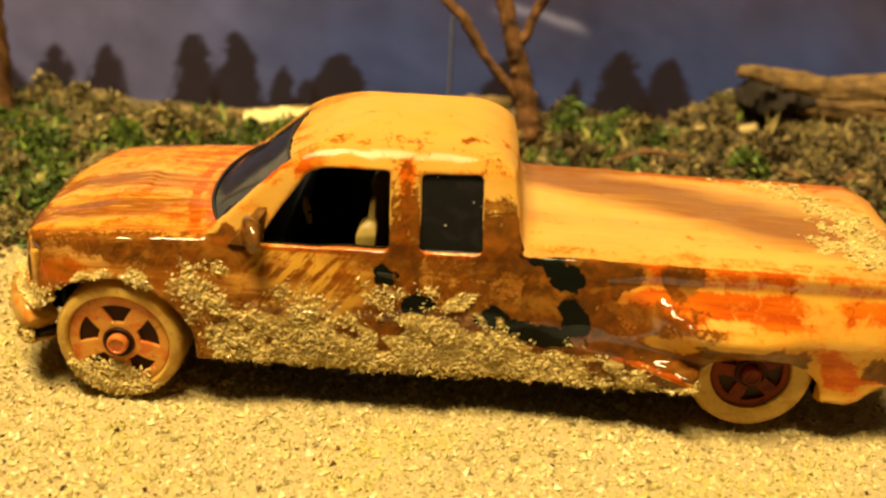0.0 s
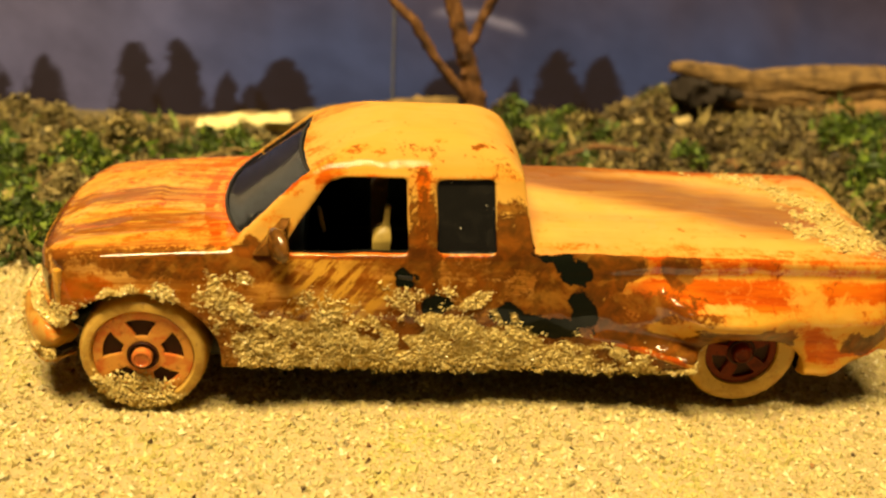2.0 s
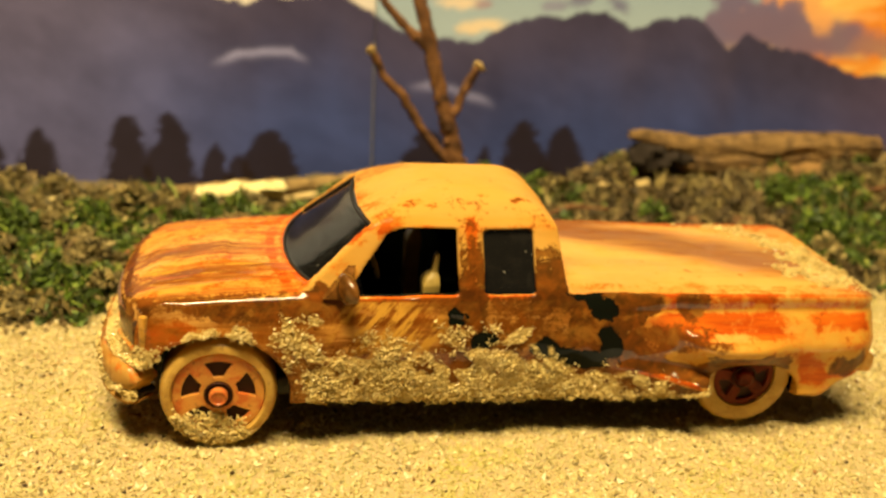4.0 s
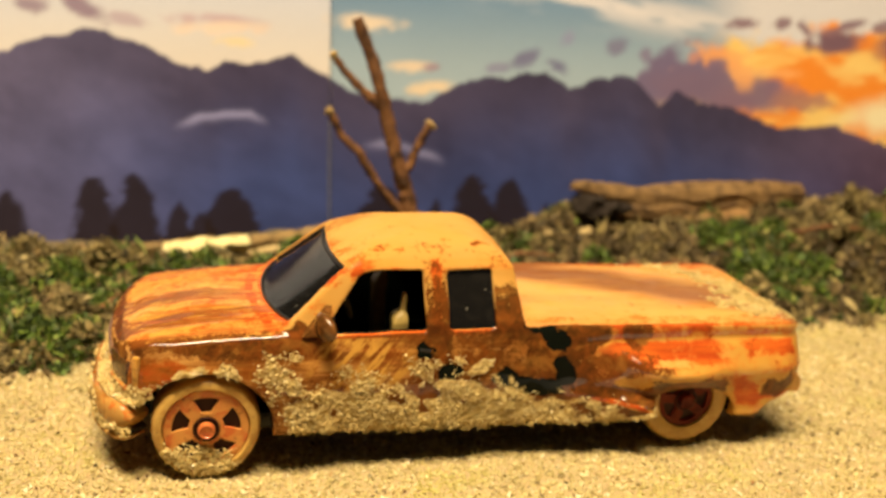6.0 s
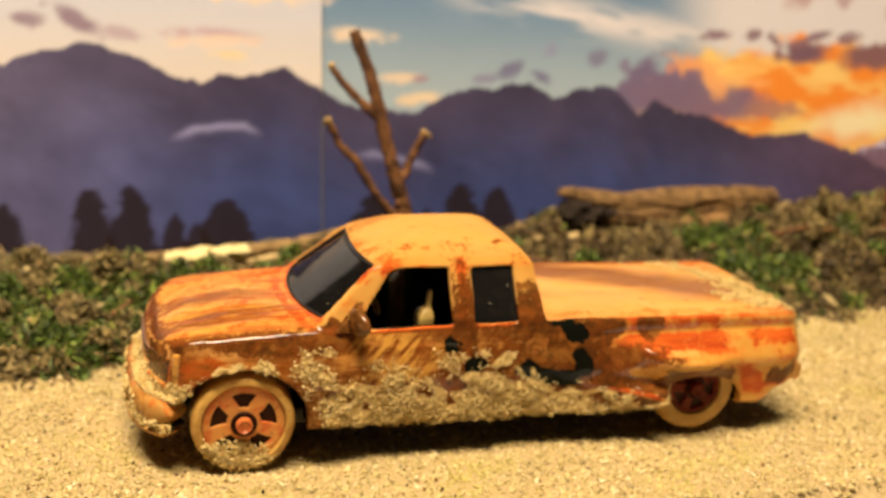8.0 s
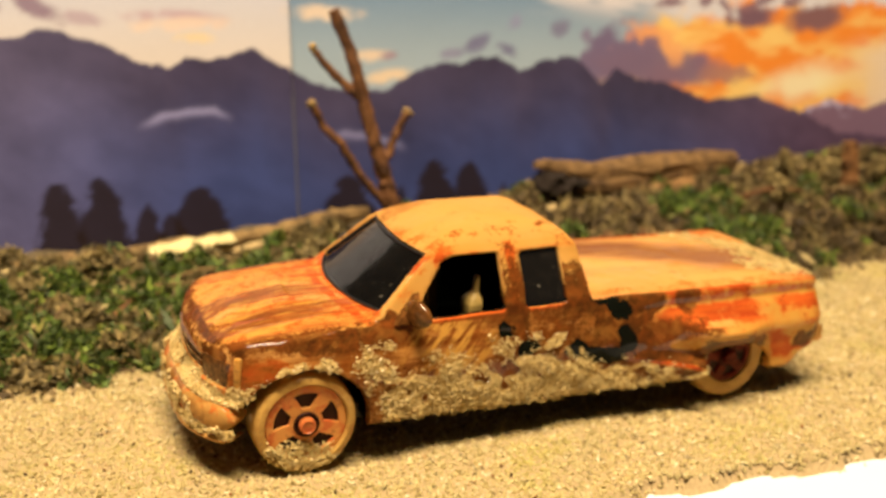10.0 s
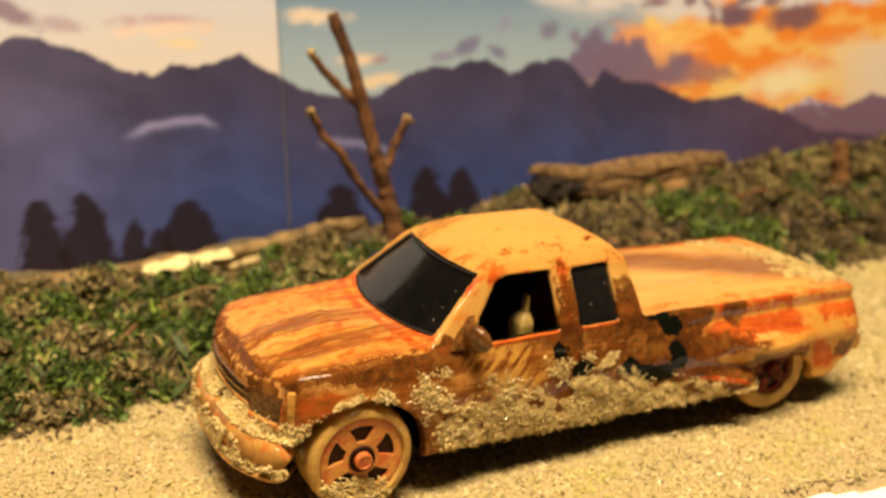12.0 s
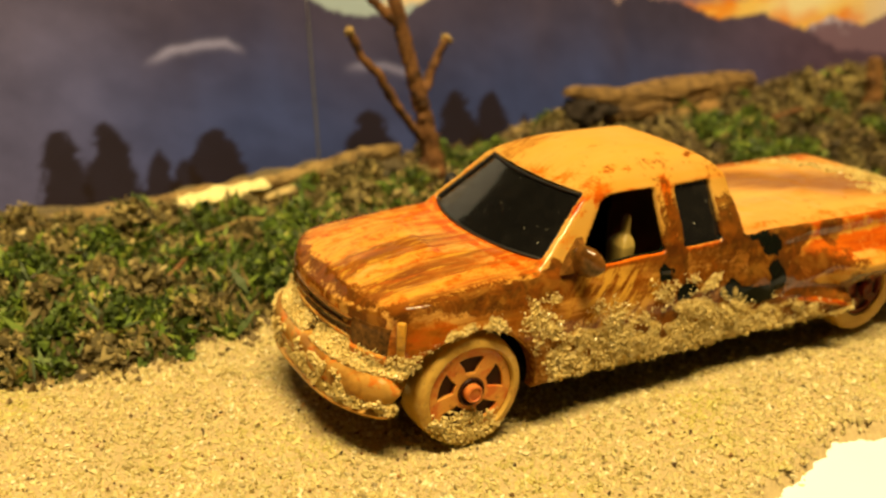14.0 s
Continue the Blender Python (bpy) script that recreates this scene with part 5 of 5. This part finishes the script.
wheels = [
    build_wheel("tan wheel with an orange rim, sand on its lower half", -0.2, 0.75, 5.33, 0.965, 0, 18, False),
    build_wheel("tan wheel with a worn red rim", 52.1, 1.5, 5.75, 0.93, 0, 40, False, RED_RIM, 0.80),
    build_wheel("tan wheel with an orange rim", 0.0, 24.85, 5.25, 0.945, 0, 12, True),
    build_wheel("tan wheel with a worn red rim", 52.1, 24.5, 5.75, 0.93, 0, 40, True, RED_RIM, 0.80),
]
n = 8000
a, r = rng.random(n) * 2 * np.pi, 5.4 * np.sqrt(rng.random(n))
fx, fz = r * np.cos(a), r * np.sin(a)
edge = fbm(fx, fz, size=1.6, seed=141) - 0.5
keep = (rng.random(n) < 0.75 * ramp(-1.5 + 3.2 * edge - fz, 0, 1.2)) & (fx > -3.6)
face_y = np.interp(r[keep], (0, 3.7, 4.0, 4.9, 5.4), (0.3, 0.3, -0.02, 0.0, 0.5)) - 0.28 * rng.random(keep.sum())
part("wheel_sand", grains("wheel_sand", np.stack([fx[keep], face_y, fz[keep]], 1), 0.07 + 0.11 * rng.random(keep.sum()), seed=15, rough=0.6), CRUST, wheels[0], "sand stuck to the wheel", kind="stuff")

# ---- the bank: timber, stones, twigs ----
BARK = wood_material("weathered_bark", (0.36, 0.215, 0.075), (0.12, 0.060, 0.019), along=(0.1, 1, 1))
TWIG = wood_material("brown_twig", (0.33, 0.145, 0.044), (0.105, 0.040, 0.014), along=(1, 1, 0.2))
STRAW = wood_material("dry_straw", (0.42, 0.28, 0.10), (0.22, 0.13, 0.045))
CHIP = wood_material("fresh_wood", (0.95, 0.86, 0.46), (0.80, 0.64, 0.26), along=(0.15, 1, 1))
DULL_CHIP = wood_material("dull_wood", (0.62, 0.48, 0.22), (0.40, 0.27, 0.10), along=(0.15, 1, 1))
RUST_TWIG = wood_material("red_brown_twig", (0.34, 0.16, 0.045), (0.14, 0.06, 0.018), along=(1, 1, 0.2))
STONE = plain("pale_stone", (0.55, 0.44, 0.25), 0.7, 0.35, 1.2)


def ground_at(x, y):
    return float(ground_height(np.array([x]), np.array([y]))[0])


# the bare tree
tree = thing("dead_tree", (35, 71, ground_at(35, 71) - 1), "small bare twig tree with broken branches standing on the bank", "tree")


def twig(name, pts, radii, seed, material=TWIG, parent=None, rough=0.19, **more):
    base = parent.matrix_world.translation / MM if parent else Vector((0, 0, 0))
    return part(name, limb([Vector(p) - base for p in pts], radii, seed=seed, rough=rough, **more), material, parent)


TIP = wood_material("pale_broken_wood", (0.62, 0.45, 0.18), (0.34, 0.20, 0.06), along=(1, 1, 0.3))
twig("trunk", [(35.2, 71, 4.0), (34.9, 71, 9.0), (33.4, 71, 14.9), (32.4, 71, 18.0), (30.8, 71.2, 23.4), (29.2, 71.3, 29.7), (27.3, 71.4, 35.9), (24.6, 71.6, 42.3)], (2.2, 1.6, 1.3, 1.28, 1.12, 1.1, 1.02, 0.98), 3, parent=tree, sides=18, steps=8)
for seed, line, radii in (
    (5, [(34.4, 71, 8.8), (33.2, 70.8, 10.6), (30.3, 70.4, 13.7), (27.8, 70.2, 17.1), (25.4, 70.0, 21.0), (22.4, 69.8, 23.8), (20.3, 69.6, 27.9)], (0.9, 0.8, 0.68, 0.68, 0.75, 0.62, 0.60)),
    (7, [(32.8, 71, 17.2), (34.2, 70.9, 19.2), (35.2, 70.8, 22.2), (37.1, 70.7, 25.8)], (0.8, 0.72, 0.66, 0.72)),
    (9, [(29.0, 71.3, 28.2), (26.0, 71.2, 30.8), (23.2, 71.1, 33.6), (20.9, 71, 36.5)], (0.8, 0.72, 0.62, 0.55)),
):
    branch = twig("branch", line, radii, seed, parent=tree, rough=0.26)
    tip, before = Vector(line[-1]), Vector(line[-2])
    way = (tip - before).normalized()
    base = tree.matrix_world.translation / MM
    part("broken_tip", limb([tip - base - 0.5 * way, tip - base + 0.25 * way, tip - base + 0.6 * way], (radii[-1] * 1.12, radii[-1] * 1.2, radii[-1] * 0.7), sides=12, rough=0.35, seed=seed + 40), TIP, branch, "pale broken branch end")

left_post = thing("bare_tree", (-40.5, 70, 3), "thin bare trunk standing on the bank", "tree")
twig("trunk", [(-40.8, 70, 2.0), (-40.6, 70, 8), (-40.2, 70, 16), (-40.6, 70, 26), (-41.0, 70.2, 36)], (1.9, 1.5, 1.35, 1.2, 1.1), 13, parent=left_post)
stump = thing("tree_stump", (127, 62, 9), "short red-brown stick standing on the bank", "stump")
twig("trunk", [(127.4, 62, 8.0), (127.2, 62, 12), (126.6, 62, 15.5), (126.3, 62, 18.6)], (2.0, 1.6, 1.5, 1.3), 15, RUST_TWIG, stump)

# hollow log and the split timber under it
log = thing("log", (90, 79, 9), "weathered hollow log lying along the top of the bank", "log")
twig("trunk", [(65.2, 77.0, 14.2), (67.5, 77.2, 14.0), (71, 77.6, 13.2), (79, 78.2, 11.8), (90, 79.2, 12.2), (101, 80.2, 12.2), (108, 80.8, 12.1), (113.4, 81.2, 12.0)], (0.7, 1.15, 1.5, 2.0, 2.3, 2.4, 2.3, 2.1), 21, BARK, log, 0.15, grain=0.12, sides=30, steps=9)
twig("lower_shell", [(74.0, 77.6, 9.6), (78, 77.9, 9.4), (86, 78.6, 9.6), (99, 79.8, 9.4), (111.5, 80.8, 9.2)], (1.2, 2.0, 2.3, 2.3, 1.6), 22, BARK, log, 0.16, grain=0.12, sides=30, steps=9)
# solid near-black lump stands in for the shaded hollow under the lip
part("hollow", limb([(-24.4, -1.2, 1.6), (-22.8, -1.5, 1.6), (-19.0, -1.6, 1.3), (-12.0, -1.0, 1.0)], (1.2, 2.4, 2.4, 1.4), seed=23, rough=0.3), plain("hollow_shade", (0.02, 0.012, 0.007), 0.9), log, "solid dark lump painting the shade of the hollow end")
timber = thing("split_timber", (98, 77, 7), "pale split timber lying under the log", "log")
twig("plank", [(83, 75.4, 7.2), (92, 75.6, 7.9), (101, 76.2, 8.1), (112, 77.2, 8.2)], (1.0, 1.9, 2.1, 1.3), 25, wood_material("split_wood", (0.42, 0.24, 0.08), (0.22, 0.11, 0.035)), timber)
ledge = thing("bark_strip", (0, 80, 3), "long tan strip of bark lying along the bank", "bark")
for n, (line, radii) in enumerate((
    (((-30, 79, 2.2), (-16.8, 79, 2.5), (-7, 79.2, 2.8)), (0.6, 1.2, 0.9)),
    (((-9, 79.0, 2.9), (0, 79.2, 3.2), (9.4, 79.2, 3.7), (15, 79, 4.3)), (0.9, 1.3, 1.3, 1.0)),
    (((12, 79.3, 4.0), (19, 79, 4.9), (27, 78.6, 6.3), (33, 78, 7.5)), (0.9, 1.6, 1.8, 0.9)),
)):
    twig("bark_piece", line, radii, 27 + n, STRAW, ledge, 0.28)


def chip_shape(l, w, h, seed):
    bm = box(-l / 2, l / 2, -w / 2, w / 2, -h / 2, h / 2)
    bmesh.ops.subdivide_edges(bm, edges=bm.edges[:], cuts=3, use_grid_fill=True)
    for v in bm.verts:
        k = noise.noise_vector(v.co * 0.7 + Vector((seed, 0, 0)))
        v.co += Vector((k.x * 0.8, k.y * 0.4, k.z * 0.35))
    return bm


for n, (x, y, up, l, w, turn) in enumerate(((-3.2, 71.6, 1.7, 5.6, 2.3, 8), (1.5, 71.2, 2.1, 5.2, 2.6, -6), (5.4, 71.8, 2.5, 4.4, 2.0, 12))):
    solo("wood_chip", chip_shape(l, w, 2.0, 3 + 7 * n), CHIP, "bright yellow splinter of wood on the moss", "wood chip", place=(x, y, ground_at(2.4, 72.2) + up), turn=(35, -4 + 3 * n, turn), group="bright splinters on the bank")
for n, (x, y, l, turn) in enumerate(((10.5, 74, 6, 5), (62.5, 73, 6, -14), (66, 72.5, 5, 20))):
    solo("wood_chip", chip_shape(l, 1.4, 1.0, 5 + n), DULL_CHIP, "pale splinter of wood lying on the bank", "wood chip", place=(x, y, ground_at(x, y) + 0.9), turn=(20, -8, turn), group="splinters on the bank")
solo("wood_chip", chip_shape(11, 2.0, 1.1, 11), RUST_TWIG, "red-brown bark chip lying on the bank", "wood chip", place=(74.5, 58, ground_at(74.5, 58) + 0.8), turn=(18, 0, 3), group="splinters on the bank")


def stone_shape(size, seed):
    bm = bmesh.new()
    bmesh.ops.create_icosphere(bm, subdivisions=2, radius=1)
    for v in bm.verts:
        v.co *= 1 + 0.45 * noise.noise(v.co * 1.1 + Vector((seed, seed * 2, 0)))
        v.co = Vector((v.co.x * size, v.co.y * size * 0.8, v.co.z * size * 0.62))
    return bm


for n, (x, y, size) in enumerate(((-10.3, 37.2, 1.25), (-12.2, 37.4, 1.0), (-11.2, 35.9, 0.9), (-17.6, 42.0, 1.1), (-22.5, 44, 1.4), (-25.3, 41.5, 0.9), (-15.0, 37.5, 0.7), (75.0, 57.0, 1.6), (-33.0, 47.0, 1.6), (-30.0, 40.0, 1.0), (96, 47, 0.9), (116, 57, 1.1), (-36, 52, 1.9), (-24, 57, 1.3))):
    solo("stone", stone_shape(size, 3 * n + 1), STONE, "pale yellow pebble lying in the moss", "stone", place=(x, y, ground_at(x, y) + 0.45 * size), turn=(0, 0, 40 * n), group="pebbles on the bank")

for n, (a, b, r) in enumerate((((-16.5, 47), (-7, 52), 0.42), ((-7.5, 55), (2.5, 54), 0.3), ((-29, 58), (-22, 47), 0.5), ((-22, 45), (-19, 52), 0.35), ((44, 60), (56, 58), 0.5), ((88, 55), (101, 53), 0.4), ((100, 66), (118, 62), 0.6), ((-6, 63), (6, 60), 0.4), ((20, 66), (30, 62), 0.45), ((-38, 60), (-28, 66), 0.7))):
    pa, pb = Vector((*a, ground_at(*a) + 1.4)), Vector((*b, ground_at(*b) + 2.6))
    mid = (pa + pb) / 2 + Vector((0.6, 0.8, 1.2))
    solo("twig", limb([pa - pa, mid - pa, pb - pa], (r * 0.8, r * 0.65, r * 0.4), sides=9, rough=0.25, seed=31 + n), STRAW if n % 2 else TWIG, "dry bent twig lying on the moss", "twig", place=tuple(pa), group="twigs on the bank")


# ---- loose stuff: sand, crumbs, moss, straw ----
def scattered(n, x0, x1, y0, y1, seed):
    r = np.random.default_rng(seed)
    return x0 + (x1 - x0) * r.random(n), y0 + (y1 - y0) * r.random(n), r


def place_on(x, y, up):
    return np.stack([x, y, ground_height(x, y) + up], 1)


x, y, r = scattered(150000, -46, 118, -21, 46, 201)
on_sand = (r.random(len(x)) < 1 - 0.65 * near(x, 8, 58, 2) * near(y, 7, 42, 2)) & (y > front_edge(x) - 0.9 + 0.7 * r.random(len(x))) & (y < foot_line(x) - 1 + 10 * r.random(len(x)) ** 1.6)
x, y = x[on_sand], y[on_sand]
solo("sand", grains("sand", place_on(x, y, 0.02), 0.12 + 0.33 * r.random(len(x)) ** 4.5, (1, 1, 0.65), 202), SAND, "coarse golden sand covering the road", "sand", kind="stuff")

# single dark specks in the sand
x, y, r = scattered(900, -46, 118, -16, 40, 205)
keep = (y > front_edge(x) + 0.6) & (fbm(x, y, size=14, octaves=2, seed=207) > 0.42)
x, y = x[keep], y[keep]
SPECK = crumb_material("dark_speck", (0.0, (0.04, 0.028, 0.014)), (0.5, (0.13, 0.075, 0.028)), (1.0, (0.34, 0.16, 0.05)))
solo("dark_specks", grains("dark_specks", place_on(x, y, 0.22), 0.12 + 0.20 * r.random(len(x)) ** 2.5, (1, 0.9, 0.7), 206, 0.5), SPECK, "dark brown specks of dirt in the sand", "grit", kind="stuff")

# brown crumbs of soil and bark over the bank
x, y, r = scattered(30000, -70, 175, 28, 90, 211)
keep = (y > foot_line(x) - 7.0 + 9.5 * r.random(len(x)) ** 0.35) & ~((y > 76) & (x > -32) & (x < 36))
x, y = x[keep], y[keep]
SOIL = crumb_material("soil_crumb", (0.0, (0.03, 0.02, 0.008)), (0.3, (0.115, 0.077, 0.030)), (0.65, (0.24, 0.163, 0.062)), (0.90, (0.41, 0.29, 0.12)), (1.0, (0.6, 0.46, 0.2)))
solo("soil_crumbs", grains("soil_crumbs", place_on(x, y, 0.2), 0.25 + 0.8 * r.random(len(x)) ** 2.4, (1, 0.85, 0.6), 212, 0.5), SOIL, "brown crumbs of soil, bark and leaf on the bank", "soil", kind="stuff")


# moss in cushions, green and withered
def green_amount(x, y):
    d = y - foot_line(x)
    m = 0.5 + 0.65 * (fbm(x, y, size=12, octaves=3, seed=221) - 0.5) + 0.75 * (fbm(x, y, size=5.0, octaves=3, seed=223) - 0.5)
    m += 0.10 * near(x, -8, 26, 8) * near(d, 5, 34, 6) + 0.26 * near(x, 86, 104, 4) * near(d, 8, 26, 4) + 0.16 * near(x, 62, 74, 4) * near(d, 20, 28, 3) + 0.04 * near(x, -60, -2, 6) * (1 - ramp(d, 22, 30))
    return m - 0.06 * near(x, 34, 62, 5) - 0.16 * ramp(x, 104, 116) - 0.17 * near(x, 60, 120, 4) * ramp(d, 14, 22)


def cushions(count, seed, wanted, spread, bits, size, aspect):
    """Domes of small curled leaves, of uneven height, packed over the bank."""
    x, y, r = scattered(count, -52, 166, 31, 84, seed)
    keep = (r.random(count) < wanted(x, y)) & (y > foot_line(x) - 3.0 + 6.5 * r.random(count) ** 0.6) & ~((y > 74.5) & (x > -34) & (x < 36)) & ~((y > 67.5) & (x > -9) & (x < 13))
    x, y = x[keep], y[keep]
    radius = spread * (0.40 + 1.1 * r.random(len(x)) ** 2) * (0.5 + 0.5 * ramp(y - foot_line(x), 0, 8))
    tall = 0.5 + 1.1 * r.random(len(x)) ** 1.6
    n = np.maximum(8, (bits * radius**2).astype(int))
    who = np.repeat(np.arange(len(x)), n)
    up = np.sqrt(r.random(len(who)))
    way = r.random(len(who)) * 2 * np.pi
    out = np.sqrt(1 - (0.98 * up) ** 2) * (0.7 + 0.5 * r.random(len(who)))
    px = x[who] + radius[who] * out * np.cos(way)
    py = y[who] + radius[who] * out * np.sin(way)
    pz = ground_height(x, y)[who] + tall[who] * radius[who] * up * (0.7 + 0.5 * r.random(len(who)))
    return grains("moss", np.stack([px, py, pz], 1), size * (0.40 + 1.5 * r.random(len(who)) ** 2.6), aspect, seed + 1, 0.5)


MOSS = crumb_material("green_moss", (0.0, (0.010, 0.022, 0.002)), (0.38, (0.034, 0.060, 0.005)), (0.7, (0.110, 0.185, 0.016)), (0.92, (0.24, 0.33, 0.035)), (1.0, (0.40, 0.36, 0.09)), rough=0.6)
OLIVE = crumb_material("withered_moss", (0.0, (0.022, 0.017, 0.006)), (0.35, (0.13, 0.10, 0.031)), (0.7, (0.32, 0.24, 0.082)), (0.92, (0.48, 0.36, 0.13)), (1.0, (0.68, 0.54, 0.24)), rough=0.75)
solo("moss", cushions(3100, 231, lambda x, y: 0.06 + 0.94 * ramp(green_amount(x, y), 0.50, 0.57), 2.2, 30, 0.385, (1.0, 0.36, 0.8)), MOSS, "deep green moss cushions on the bank", "moss", kind="stuff")
DUSK = crumb_material("brown_moss", (0.0, (0.012, 0.009, 0.004)), (0.35, (0.070, 0.048, 0.017)), (0.7, (0.165, 0.112, 0.040)), (0.93, (0.28, 0.19, 0.07)), (1.0, (0.50, 0.36, 0.15)), rough=0.75)
solo("brown_moss", cushions(2300, 237, lambda x, y: (0.25 + 0.75 * (1 - ramp(green_amount(x, y), 0.48, 0.58))) * ramp(x, 28, 44), 2.0, 26, 0.42, (1.2, 0.40, 0.8)), DUSK, "dark brown dead moss on the bank", "moss", kind="stuff")
solo("withered_moss", cushions(2700, 235, lambda x, y: (0.25 + 0.75 * (1 - ramp(green_amount(x, y), 0.48, 0.58))) * (1 - 0.85 * ramp(x, 28, 44)), 2.2, 28, 0.40, (1.0, 0.40, 0.9)), OLIVE, "olive and brown withered moss on the bank", "moss", kind="stuff")

# fine blades: green and straw
for name, count, seed, label, lo, material in (("grass_blades", 15000, 251, "short green blades standing in the moss", 0.52, MOSS), ("straw_blades", 9000, 255, "dry straw-coloured sprigs in the moss", 0.0, OLIVE)):
    x, y, r = scattered(count, -70, 150, 31, 76, seed)
    wanted = ramp(green_amount(x, y), lo - 0.04, lo + 0.05) if lo else 0.6 * ramp(fbm(x, y, size=4, octaves=3, seed=257), 0.48, 0.6)
    keep = (y > foot_line(x) + 1.5) & (r.random(count) < wanted) & ~((y > 67.5) & (x > -9) & (x < 13))
    x, y = x[keep], y[keep]
    solo(name, grains(name, place_on(x, y, 1.0 + 1.4 * r.random(len(x))), 0.7 + 1.3 * r.random(len(x)) ** 1.8, (0.16, 0.24, 1.0), seed + 1, 0.4, 75), material, label, "moss", kind="stuff")

# small shrubs at the far end of the bank
for n, (x, y, high, wide) in enumerate(((112.5, 66, 6.5, 2.8), (118, 70, 7.5, 3.4), (123, 67, 4.5, 2.6), (131, 70, 5.5, 3.5), (140, 66, 5.0, 3.4))):
    shrub = thing("shrub", (x, y, ground_at(x, y)), "small olive moss shrub with a twiggy stem on the bank", "shrub", group="shrubs on the bank")
    part("stem", limb([(0, 0, -0.8), (0.3, 0, 0.4 * high), (-0.2, 0, 0.8 * high)], (0.5, 0.4, 0.2), sides=7, seed=71 + n, rough=0.2), TWIG, shrub)
    r = np.random.default_rng(260 + n)
    knots = r.normal(0, 1, (16, 3)) * (0.42 * wide, 0.42 * wide, 0.2 * high) + (0, 0, 0.62 * high)
    spots = np.repeat(knots, 45, 0) + r.normal(0, 0.5, (16 * 45, 3))
    part("leaves", grains("leaves", spots, 0.28 + 0.3 * r.random(len(spots)), (0.7, 0.4, 1.0), 270 + n, 0.45), OLIVE, shrub, kind="stuff")

# straw-coloured fibres
x, y, r = scattered(5000, -70, 170, 31, 86, 241)
keep = (y > foot_line(x) + 2 * r.random(len(x))) & ~((y > 75) & (x > -32) & (x < 36)) & (fbm(x, y, size=6, seed=245) > 0.40)
x, y = x[keep], y[keep]
LITTER = crumb_material("dry_litter", (0.0, (0.05, 0.04, 0.012)), (0.4, (0.13, 0.10, 0.03)), (0.75, (0.26, 0.19, 0.06)), (1.0, (0.52, 0.40, 0.15)))
solo("plant_litter", grains("plant_litter", place_on(x, y, 0.6 + 1.6 * r.random(len(x))), 0.6 + 1.1 * r.random(len(x)) ** 1.5, (0.20, 0.24, 1.2), 242, 0.4), LITTER, "dry straw and dead moss fibres on the bank", "plant litter", kind="stuff")
